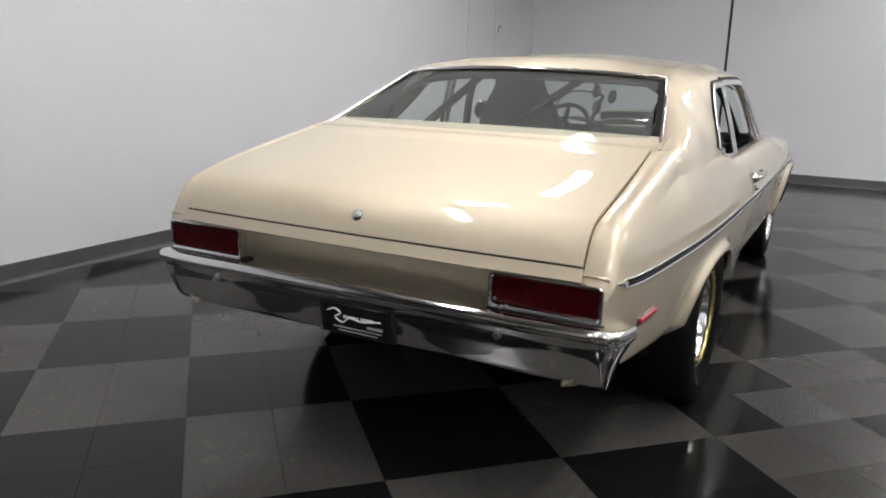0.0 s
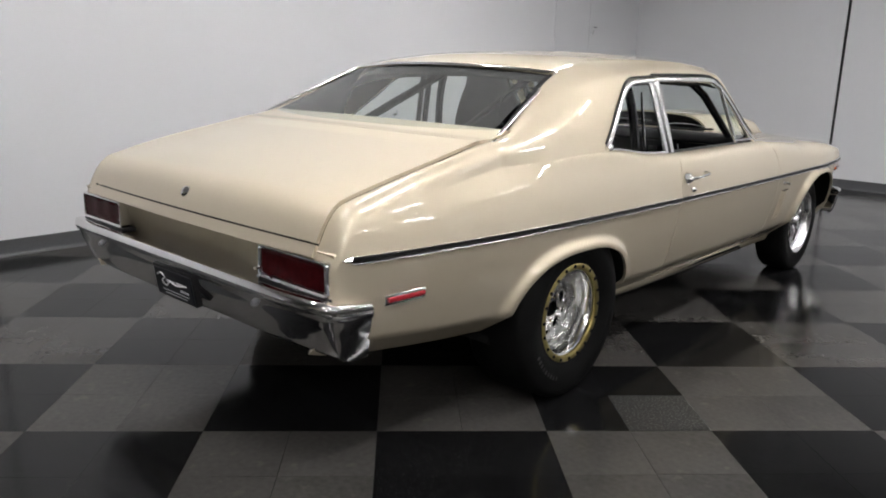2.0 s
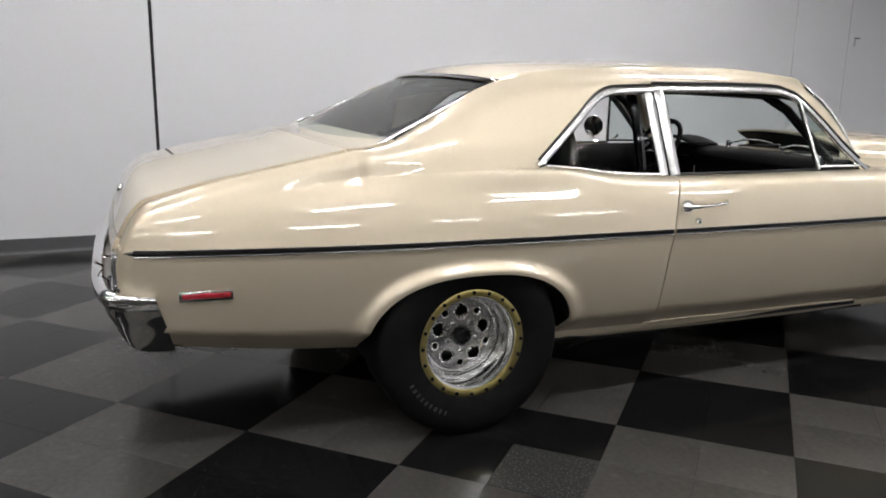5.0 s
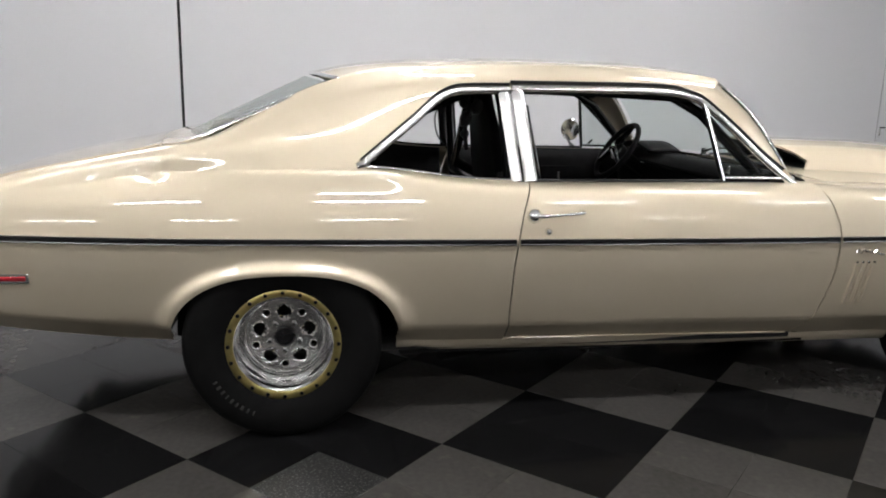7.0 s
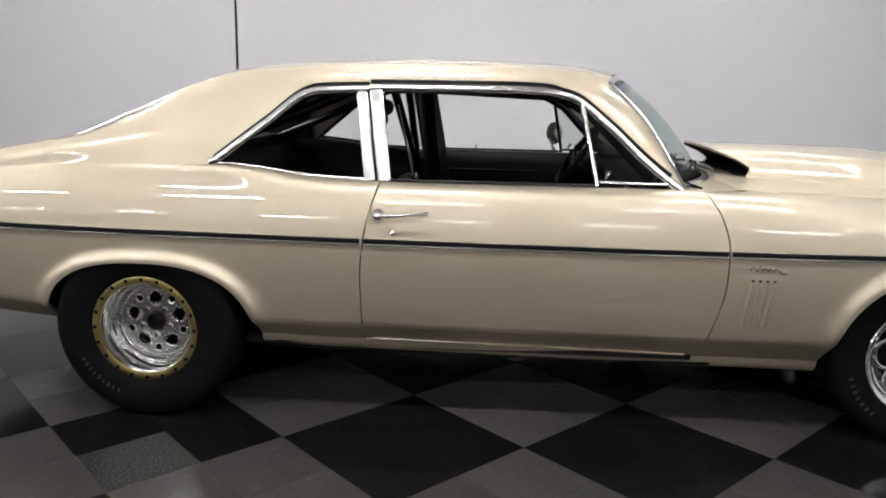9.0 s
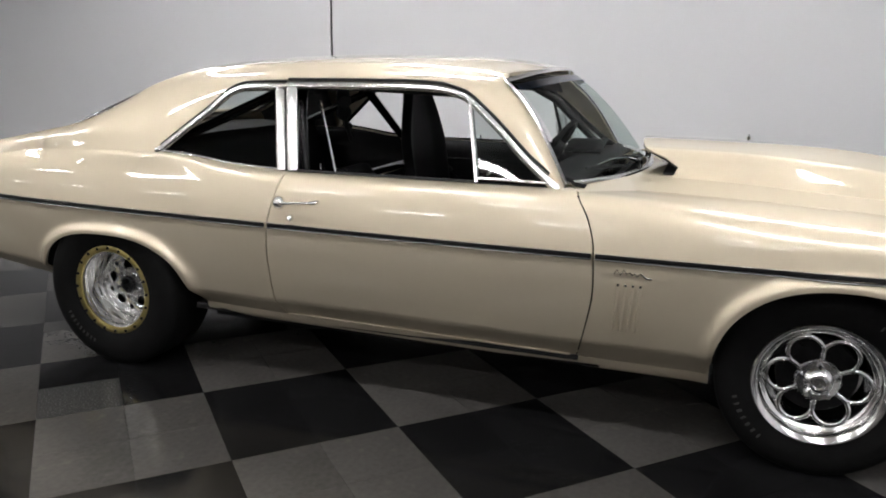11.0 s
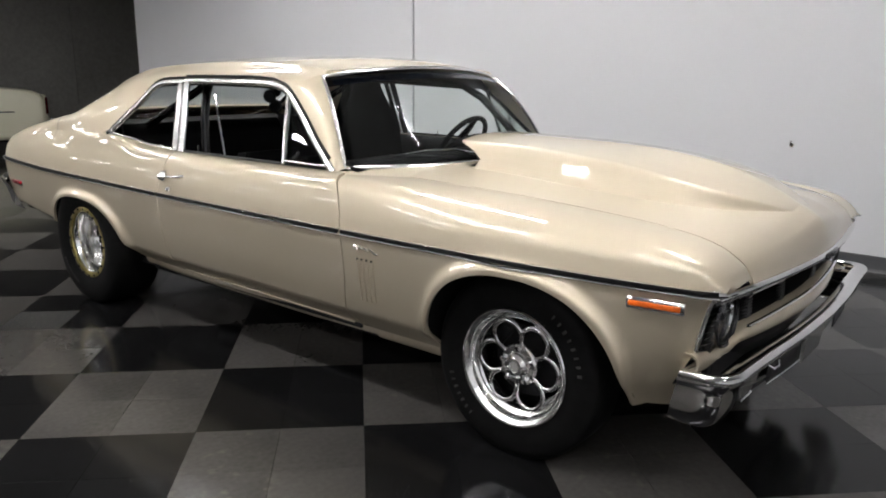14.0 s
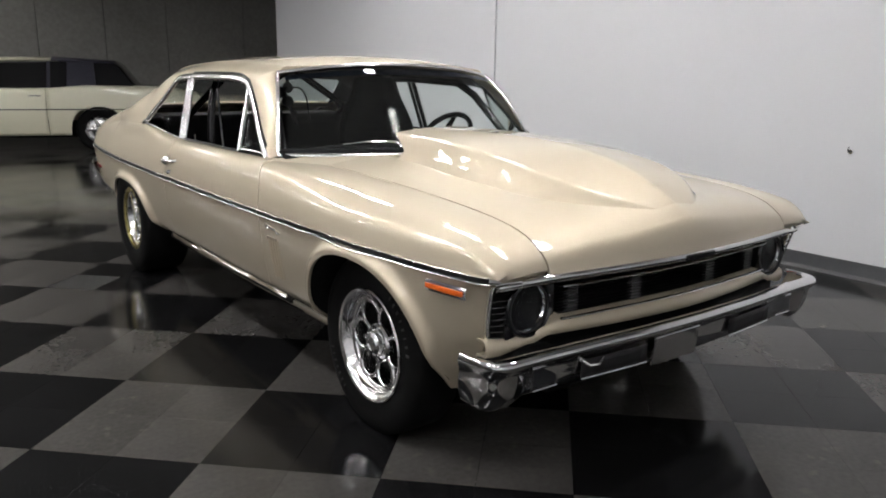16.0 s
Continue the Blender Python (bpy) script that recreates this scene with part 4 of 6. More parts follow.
rear_wheel(Matrix.Translation((0.0, -0.752, 0.343)) @ pose(0, 0, 0, 0, 0, 180))
rear_wheel(Matrix.Translation((0.0, 0.752, 0.343)))
front_wheel(Matrix.Translation((2.812, -0.730, 0.323)) @ pose(0, 0, 0, 0, 0, 180))
front_wheel(Matrix.Translation((2.812, 0.730, 0.323)))

# ---- the coupe's bright work ----
trim_z = lambda x: float(pc(x, [-1.09, -0.33, 0.82, 2.06, 3.47], [0.733, 0.717, 0.706, 0.701, 0.706])[0])


def side_points(x0, x1, n, dz, s, out=0.0):
    pts, nrm, wid = [], [], []
    for x in np.linspace(x0, x1, n):
        z = trim_z(x) + dz
        y = float(side_y(x, z))
        dy = (float(half_width(x + 0.01)[0]) - float(half_width(x - 0.01)[0])) / 0.02
        v = Vector((-dy, 1, 0)).normalized()
        pts.append((x + v.x * out, s * (y + v.y * out), z))
        nrm.append((v.x, s * v.y, 0))
        wid.append((0, 0, s))
    return pts, nrm, wid


for s in (-1, 1):
    for x0, x1, n, par in ((-1.085, 0.809, 50, None), (0.823, 2.071, 34, doors[s]), (2.083, 3.472, 44, fenders[s])):
        for dz, mat, w, h in ((0.001, TRIMBLACK, 0.016, 0.006), (0.0095, STEEL, 0.0032, 0.0065), (-0.0098, STEEL, 0.0080, 0.0095)):
            link("trim_strip", *strip(*side_points(x0, x1, n, dz, s, 0.001), w, h), mat, par or coupe, "black insert of the side moulding" if mat is TRIMBLACK else "chrome edge of the side moulding", sharp=40)
    # pointed ends of the moulding
    for xe, d in ((-1.085, -1), (3.472, 1)):
        p = [(xe + d * k, s * (float(side_y(xe + d * k, trim_z(xe))) + 0.004), trim_z(xe)) for k in (0.0, 0.012, 0.028)]
        link("trim_tip", *tube(p, [0.010, 0.007, 0.002], 8), CHROME, coupe)


def frame_strip(pts, s, w, h, mat, parent, label="", wide=None, name="window_frame"):
    """A moulding along points (x, z) on the upper body's side."""
    P3, N3, W3 = [], [], []
    pts = list(pts)
    for i, (x, z) in enumerate(pts):
        y = side_of(x, z)
        a, b = pts[max(0, i - 1)], pts[min(len(pts) - 1, i + 1)]
        tan = Vector((b[0] - a[0], 0, b[1] - a[1])).normalized()
        slope = (side_of(x, z + 0.02) - side_of(x, z - 0.02)) / 0.04
        n = Vector((0, 1, -slope)).normalized()
        wd = tan.cross(n).normalized()
        P3.append((x, s * y, z))
        N3.append((n.x, s * n.y, n.z))
        W3.append((wd.x, s * wd.y, wd.z))
    v, f = strip(P3, N3, W3, w, h)
    return link(name, v, f, mat, parent, label, sharp=45)


def side_of(x, z):
    """The plane of the side windows."""
    if x > 1.5:
        zb = 0.903
        yb = float(pc(x, [1.5, 1.96], [0.797, 0.785])[0])
        zt = float(pc(x, [1.5, 1.56, 1.683, 1.93], [1.224, 1.205, 1.131, 0.93])[0])
        y_top = 0.694 + (1.224 - zt) * 0.26
        return yb + (y_top - yb) * np.clip((z - zb) / max(zt - zb, 0.05), -0.2, 1.2)
    return at_height(x, z)


line_rear = [(x, window_edge_z(x)) for x in np.linspace(0.268, 0.585, 16)] + [(x, window_edge_z(x)) for x in np.linspace(0.60, 0.812, 10)]
line_top = [(x, window_edge_z(x)) for x in np.linspace(0.816, 1.46, 24)]
line_front = [tuple(p) for p in catmull([(1.46, window_edge_z(1.46)), (1.515, 1.216), (1.565, 1.197), (1.683, 1.102), (1.80, 0.994), (1.925, 0.895)], 30)]
belt_line = lambda a, b, n, d: [(x, float(belt(x)[1][0]) + d) for x in np.linspace(a, b, n)]
for s in (-1, 1):
    q = new("quarter_window")
    q.parent = coupe
    q["label"] = "fixed quarter window in a chrome frame"
    frame_strip([(a, b - 0.006) for a, b in line_rear], s, 0.030, 0.012, STEEL, q, "broad chrome quarter window frame")
    frame_strip([(a, b + 0.013) for a, b in line_rear], s, 0.008, 0.010, BLACK, q, "black rubber drip seal", name="drip_seal")
    frame_strip(belt_line(0.262, 0.83, 30, 0.006), s, 0.012, 0.008, STEEL, q, name="window_sill")
    frame_strip([(0.786 + 0.042 * k, 1.222 - 0.315 * k) for k in np.linspace(0, 1, 14)], s, 0.040, 0.010, STEEL, q, "chrome pillar cap", name="pillar_cap")
    tip = [(0.255, s * (float(belt(0.255)[0][0]) + 0.004), 0.960), (0.285, s * (float(belt(0.28)[0][0]) + 0.001), 0.968)]
    link("corner_cap", *tube(tip, [0.013, 0.016], 10), STEEL, q)
    gl = []
    for x in np.linspace(0.275, 0.815, 20):
        zt, zb = window_edge_z(x), float(belt(x)[1][0]) + 0.004
        gl.append([(x, at_height(x, z) - 0.012, z) for z in np.linspace(zb, max(zt, zb + 0.004), 10)])
    g = link("pane", *sided(grid(np.array(gl)), s), CLEAR, q, "clear quarter glass")
    g.visible_shadow = False
    d = doors[s]
    frame_strip(line_top + line_front[1:], s, 0.031, 0.012, STEEL, d, "chrome upper door window frame")
    frame_strip([(a, b + 0.020) for a, b in line_top] + [(a + 0.014 * k / 29, b + 0.020 - 0.004 * k / 29) for k, (a, b) in enumerate(line_front)][1:-3], s, 0.010, 0.012, BLACK, d, "black rubber drip seal", name="drip_seal")
    frame_strip([(0.838 + 0.042 * k, 1.222 - 0.315 * k) for k in np.linspace(0, 1, 14)], s, 0.048, 0.012, STEEL, d, "chrome rear post of the door window", name="pillar_cap")
    frame_strip(belt_line(0.885, 1.640, 30, 0.006), s, 0.010, 0.006, BLACK, d, "black rubber window wiper strip", name="window_sill")
    frame_strip([(1.572 + 0.060 * k, 1.200 - 0.294 * k) for k in np.linspace(0, 1, 14)], s, 0.017, 0.013, STEEL, d, "chrome vent window post", name="vent_post")
    frame_strip([(1.64, 0.919), (1.70, 0.918), (1.80, 0.917), (1.88, 0.916)], s, 0.012, 0.010, STEEL, d, name="vent_sill")
    vg = []
    for x in np.linspace(1.585, 1.90, 18):
        zt = float(np.interp(x, [p[0] for p in line_front], [p[1] for p in line_front]))
        zb = 0.912 if x > 1.632 else 1.200 - 0.294 * (x - 1.572) / 0.060
        vg.append([(x, side_of(x, z) - 0.010, z) for z in np.linspace(zb, max(zb + 0.003, zt), 10)])
    g = link("vent_window", *sided(grid(np.array(vg)), s), VENTGLASS, d, "tinted triangular vent window")
    g.visible_shadow = False
    link("vent_latch", *tube([(1.665, s * 0.768, 0.935), (1.665, s * 0.755, 0.935), (1.68, s * 0.752, 0.955)], 0.007, 8), STEEL, d)
    link("door_handle", *tube([(0.885, s * 0.912, 0.797), (0.905, s * 0.930, 0.800), (0.93, s * 0.934, 0.802), (1.02, s * 0.934, 0.809), (1.042, s * 0.920, 0.810), (1.044, s * 0.900, 0.810)],
                              [0.009, 0.0075, 0.0048, 0.0048, 0.0085, 0.0085], 10), STEEL, d, "chrome pull door handle")
    link("handle_button", *moved(lathe([(0.0, 0.026), (0.006, 0.025), (0.012, 0.021), (0.018, 0.013), (0.024, 0.006), (0.026, 0.0), (0.026, -0.01)], 24), Matrix.Translation((0.872, s * 0.900, 0.796)) @ (Matrix.Rotation(math.pi, 4, "Z") if s < 0 else Matrix())), STEEL, d, "round chrome push button")
    link("door_lock", *moved(lathe([(0.0, 0.016), (0.004, 0.0152), (0.008, 0.012), (0.0115, 0.006), (0.013, 0.0), (0.013, -0.01)], 20), Matrix.Translation((0.924, s * 0.905, 0.741)) @ (Matrix.Rotation(math.pi, 4, "Z") if s < 0 else Matrix())), STEEL, d, "small chrome key lock")

# front pillars
for s in (-1, 1):
    edge = wind[::-1, 0]
    pil = []
    for k, u in enumerate(np.linspace(0, 1, 30)):
        i = u * (len(edge) - 1)
        a = edge[int(i)] * (1 - i % 1) + edge[min(int(i) + 1, len(edge) - 1)] * (i % 1)
        fx = 1.565 + (1.945 - 1.565) * u
        fz = float(np.interp(fx, [p[0] for p in line_front], [p[1] for p in line_front])) + 0.014 if fx < 1.92 else 0.894
        fy = side_of(min(fx, 1.93), fz) + 0.001
        b = np.array([fx + 0.006, fy, fz])
        c = np.array([a[0] * 0.70 + b[0] * 0.30, b[1] * 0.85 + a[1] * 0.15, (a[2] + b[2]) / 2 + 0.004])
        row = bez(b, b + (c - b) * 0.62, a + (c - a) * 0.62, a + np.array([0, 0.004, -0.004]), 14)
        w = float(np.clip(u / 0.30, 0, 1))
        w = w * w * (3 - 2 * w)
        tx = np.linspace(1.565, 1.684, 14)
        tz = 1.206 + (tx - 1.56) * 0.60
        seat_row = np.stack([tx, [at_height(p, q) for p, q in zip(tx, tz)], tz], 1)
        low = seat_row + (row[0] - seat_row[0]) * np.linspace(1, 0, 14)[:, None] + (row[-1] - seat_row[-1]) * np.linspace(0, 1, 14)[:, None]
        pil.append(low * (1 - w) + row * w if u > 0 else seat_row)
    link("front_pillar", *sided(flip(grid(np.array(pil))), s), PAINT, coupe, thick=0.008, offset=-1)

# cowl between the windshield and the hood
cw = []
for u in np.linspace(0, 1, 12):
    row = []
    for v in np.linspace(1, -1, 41):
        w = 1 - abs(v) ** 2.0
        y = 0.80 * v
        wx = 1.935 + 0.225 * (1 - abs(v) ** 2.2)
        hx = 2.10 + 0.20 * w
        row.append((wx + (hx - wx) * u, y * (1 - 0.02 * u), 0.897 + 0.010 * w - 0.012 * u + 0.006 * (1 - u)))
    cw.append(row)
link("cowl", *grid(np.array(cw)[::-1]), PAINT, coupe, "gold cowl panel below the windshield", thick=0.006)
for s in (-1, 1):
    corner = np.array([[(x, s * y, 0.889 - 0.30 * max(0.0, y - 0.80) ** 1.0) for y in np.linspace(0.58, 0.795, 12)] for x in np.linspace(1.92, 2.10, 10)])
    link("cowl_corner", *(grid(corner) if s > 0 else flip(grid(corner))), PAINT, coupe, thick=0.006)
    # black bar below the hood seam, added to give it shade
    link("hood_gutter", *tube([(x, s * 0.6222, float(seam_z(x)[0]) - 0.020) for x in np.linspace(2.10, 3.46, 40)], 0.006, 6), BLACK, coupe)
for sy, base, tip in ((-1, (2.13, -0.10, 0.93), (1.985, -0.52, 0.955)), (1, (2.13, 0.30, 0.93), (2.09, -0.13, 0.965))):
    wip = new("wiper")
    wip.parent = coupe
    wip["label"] = "silver wiper arm with a black blade"
    b, t = Vector(base), Vector(tip)
    link("wiper_arm", *tube([b, b.lerp(t, 0.3) + Vector((0, 0, 0.02)), b.lerp(t, 0.6) + Vector((0, 0, 0.016)), b.lerp(t, 0.85)], [0.010, 0.007, 0.005, 0.004], 8), ALLOY, wip)
    link("wiper_blade", *tube([b.lerp(t, 0.25) + Vector((-0.012, 0, -0.012)), t + Vector((-0.010, 0, -0.010))], 0.006, 6), BLACK, wip)
    link("wiper_pivot", *moved(lathe([(0.0, 0.02), (0.012, 0.018), (0.016, -0.02)], 16, "z"), Matrix.Translation(b)), CHROME, wip)


# fender badge and ribs
for s in (-1, 1):
    f = fenders[s]
    y0 = lambda x, z: float(side_y(x, z))
    script = [(2.150, 0.648), (2.158, 0.664), (2.170, 0.645), (2.180, 0.664), (2.190, 0.650), (2.200, 0.656), (2.208, 0.648), (2.216, 0.655), (2.224, 0.645), (2.234, 0.656), (2.244, 0.648), (2.254, 0.640), (2.272, 0.640)]
    link("badge", *tube([(x, s * (y0(x, z) + 0.003), z) for x, z in script], 0.0036, 6), CHROME, f, "plain chrome squiggle where the badge sits")
    for i in range(4):
        x = 2.162 + i * 0.0245
        pts = [(x - 0.013 * k, s * (y0(x, 0.607 - 0.170 * k) + 0.001), 0.607 - 0.170 * k) for k in np.linspace(0, 1, 8)]
        link("rib", *strip(pts, [(0, s, 0)] * 8, [(1, 0, 0)] * 8, 0.0115, 0.0055), PAINT, f, sharp=60)
        cap = [(x + 0.001, s * (y0(x, 0.613) + 0.003), 0.606), (x + 0.001, s * (y0(x, 0.613) + 0.003), 0.614)]
        link("rib_cap", *tube(cap, 0.0055, 8), CHROME, f)


def side_marker(x0, x1, z0, z1, s, lens, label):
    e = new("side_marker")
    e.parent = coupe
    e["label"] = label
    net = lambda a, b, c, d, o, n=8: np.array([[(x, float(side_y(x, (c + d) / 2)) + o - 0.006 * abs(z - (c + d) / 2) / 0.02, z) for z in np.linspace(c, d, 4)] for x in np.linspace(a, b, n)])
    link("bezel", *sided(grid(net(x0, x1, z0, z1, 0.006)), s), CHROME, e, "chrome bezel", thick=0.006, bevel=0.002, offset=1)
    link("lens", *sided(grid(net(x0 + 0.009, x1 - 0.009, z0 + 0.0105, z1 - 0.0105, 0.012)), s), lens, e, thick=0.008, bevel=0.002, offset=1)


for s in (-1, 1):
    side_marker(-0.968, -0.808, 0.574, 0.612, s, REDMARK, "red side marker lamp in a chrome bezel")
    side_marker(3.228, 3.392, 0.634, 0.672, s, AMBER, "amber side marker lamp in a chrome bezel")

# ---- tail ----
def panel_y(fn, ys, zs):
    return np.array([[fn(y, z) for y in ys] for z in zs])


tail_x = lambda y, z: (-1.128 - 0.020 * (1 - (y / 0.8) ** 2) + 0.50 * (0.752 - z) + 0.006, y, z)
link("tail_panel", *grid(panel_y(tail_x, np.linspace(-0.80, 0.80, 41), np.linspace(0.752, 0.46, 12))), PAINT, coupe, "gold tail panel between the lamps", thick=0.008)


def rounded_frame(y0, y1, z0, z1, x, depth, w, r=0.012, n=5):
    """A rectangular ring with rounded corners and a raised lip, facing the rear (-x)."""
    def ring(o, xx):
        pts = []
        for cy, cz, a0 in ((y1 - o - r, z1 - o - r, 0), (y0 + o + r, z1 - o - r, 90), (y0 + o + r, z0 + o + r, 180), (y1 - o - r, z0 + o + r, 270)):
            for k in range(n):
                a = radians(a0 + 90 * k / (n - 1))
                pts.append((xx, cy + r * math.cos(a), cz + r * math.sin(a)))
        return pts
    rows = [ring(0, x + depth * 1.2), ring(0.0, x + 0.002), ring(0.002, x), ring(w * 0.6, x), ring(w, x + 0.004), ring(w, x + depth)]
    return grid(np.array(rows), True)


for s in (-1, 1):
    lamp_e = new("tail_lamp")
    lamp_e.parent = coupe
    lamp_e["label"] = "dark red tail lamp in a chrome frame"
    y0, y1 = (0.462, 0.793) if s > 0 else (-0.793, -0.462)
    fr = rounded_frame(y0, y1, 0.622, 0.727, -1.150, 0.03, 0.010)
    link("lamp_frame", *flip(fr), CHROME, lamp_e, "chrome lamp frame", sharp=35)
    link("lens", *grid(panel_y(lambda y, z: (-1.138 - 0.0005 * math.cos((y - y0) * 60), y, z), np.linspace(y0 + 0.010, y1 - 0.010, 40), np.linspace(0.717, 0.632, 8))), REDLENS, lamp_e, "dark red ribbed lens", thick=0.006)
    link("backup_lens", *box(-1.1425, -1.139, (y0 + y1) / 2 - 0.035, (y0 + y1) / 2 + 0.035, 0.664, 0.684), REDLENS, lamp_e, "middle lens of the lamp", bevel=0.001)
    # black box put in for the dark gap below the lamp
    link("lamp_shelf", *box(-1.148, -1.09, y0 - 0.004, y1 + 0.004, 0.606, 0.6215), BLACK, coupe, bevel=0.002)
link("trunk_lock", *moved(lathe([(0.0, -0.016), (0.009, -0.014), (0.016, -0.010), (0.021, -0.002), (0.022, 0.012)], 24, "x"), Matrix.Translation((-1.122, 0, 0.825)) @ pose(0, 0, 0, 0, 28, 0)), CHROME, trunk, "round chrome trunk lock")


def rear_bumper():
    rows = []
    for v in np.concatenate([np.linspace(1, 0.86, 50), np.linspace(0.84, -0.84, 60), np.linspace(-0.86, -1, 50)]):
        a = abs(v)
        y = math.copysign(float(pc(a, [0, 0.85, 0.90, 0.955, 0.985, 1.0], [0, 0.757, 0.800, 0.842, 0.856, 0.860])[0]), v)
        back = float(pc(a, [0, 0.6, 0.86, 0.92, 0.955, 0.98, 1.0], [-1.232, -1.222, -1.198, -1.180, -1.150, -1.095, -1.035])[0])
        end = float(np.clip((a - 0.955) / 0.045, 0, 1))
        wrap = float(np.clip((a - 0.90) / 0.10, 0, 1))
        # top shelf, nose, concave face, lower lip
        low = 0.440 - 0.036 * wrap
        sec = [(0.060, 0.622), (0.030, 0.632), (0.008, 0.630), (0.0, 0.618), (0.001, 0.600), (0.008, 0.588), (0.016, 0.578), (0.026, 0.545), (0.042, 0.51), (0.062, low + 0.030), (0.078, low + 0.008), (0.100, low)]
        inw = -1 if v > 0 else 1
        row = []
        for d, z in catmull(sec, 40):
            zz = z - 0.012 * a ** 2 - 0.018 * wrap * (z > 0.58)
            dx, dy = d * (1 - end), d * 0.55 * wrap * inw * (1 if a > 0.9 else 0)
            row.append((back + dx + 0.26 * end * max(0, 0.605 - zz), y + dy - math.copysign(0.22 * wrap * max(0, 0.575 - zz), v), zz))
        rows.append(row)
    return np.array(rows)


link("rear_bumper", *flip(grid(rear_bumper())), CHROME, coupe, "chrome rear bumper with lightly worn plating", sharp=85)
for by in (-0.52, 0.52):
    link("bumper_bolt", *moved(lathe([(0.0, -0.007), (0.008, -0.006), (0.011, 0.0), (0.011, 0.01)], 12, "x"), Matrix.Translation((-1.207, by, 0.562))), ALLOY_DULL, coupe, "small dull bumper bolt", sharp=40)
pl = new("number_plate")
pl.parent = coupe
pl["label"] = "dark dealer plate with plain pale bars"
pm = Matrix.Translation((-1.2155, -0.055, 0.520)) @ pose(0, 0, 0, 0, -9, 0) @ Matrix.Scale(0.80, 4)
link("plate", *moved(box(-0.003, 0.003, -0.150, 0.150, -0.062, 0.062), pm), PLATE, pl, bevel=0.002)
link("plate_recess", *moved(box(0.003, 0.03, -0.165, 0.165, -0.072, 0.072), pm), BLACK, pl, bevel=0.003)
swash = [(-0.006, 0.120, 0.030), (-0.006, 0.085, 0.042), (-0.006, 0.060, 0.026), (-0.006, 0.088, 0.006), (-0.006, 0.055, -0.012), (-0.006, 0.02, 0.012), (-0.006, -0.03, 0.004), (-0.006, -0.12, 0.018)]
link("plate_mark", *moved(tube([tuple(p) for p in catmull(swash, 40)], 0.0035, 6), pm), PRINT, pl, "plain pale swash")
for a, b, z, h in ((-0.125, -0.055, -0.016, 0.010), (-0.12, 0.10, -0.034, 0.004), (-0.10, 0.08, -0.048, 0.004), (-0.02, 0.05, 0.012, 0.012), (-0.09, -0.03, 0.014, 0.012)):
    link("plate_bar", *moved(box(-0.0045, -0.002, a, b, z - h / 2, z + h / 2), pm), PRINT, pl, smooth=False)

# ---- nose ----
NOSE = lambda y: 3.503 + 0.052 * (1 - (abs(y) / 0.62) ** 1.6) if abs(y) < 0.62 else 3.503 - (abs(y) - 0.62) * 0.30
lip_pts = [(NOSE(y) + 0.003, y, 0.693 - 0.018 * max(0, abs(y) - 0.62) / 0.18) for y in np.linspace(0.782, -0.782, 61)]
link("grille_moulding", *strip(lip_pts, [(1, 0, 0.1)] * 61, [(0, 0, 1)] * 61, 0.024, 0.012), CHROME, coupe, "chrome moulding along the hood's front edge", sharp=50)
link("hood_emblem", *box(3.558, 3.573, -0.075, 0.075, 0.683, 0.703), GLOSSBLACK, coupe, "small dark emblem bar in the middle", bevel=0.004)
# grille: dark box, bars and two chrome rails
link("grille_back", *box(3.36, 3.40, -0.735, 0.735, 0.49, 0.695), TRIMBLACK, coupe, bevel=0.004)
GR = lambda y: 3.470 + 0.035 * (1 - (abs(y) / 0.53) ** 1.6)
for i in range(11):
    z = 0.553 + i * 0.0105
    link("grille_bar", *strip([(GR(y) - 0.040, y, z) for y in np.linspace(0.52, -0.52, 25)], [(1, 0, 0)] * 25, [(0, 0, 1)] * 25, 0.0035, 0.012), TRIMBLACK, coupe, "thin black grille bar", sharp=50)
for y in (-0.47, -0.20, 0.20, 0.47):
    link("grille_post", *join(*[box(GR(y) - 0.042, GR(y) - 0.022, y - 0.022, y + 0.022, 0.5555 + i * 0.0105, 0.5605 + i * 0.0105) for i in range(8)]), FIN_GREY, coupe, "stack of short grey grille fins", smooth=False)
for z in (0.548, 0.650):
    link("grille_rail", *strip([(GR(y) + 0.004, y, z) for y in np.linspace(0.54, -0.54, 31)], [(1, 0, 0)] * 31, [(0, 0, 1)] * 31, 0.008, 0.008), CHROME, coupe, "slim chrome grille rail", sharp=50)


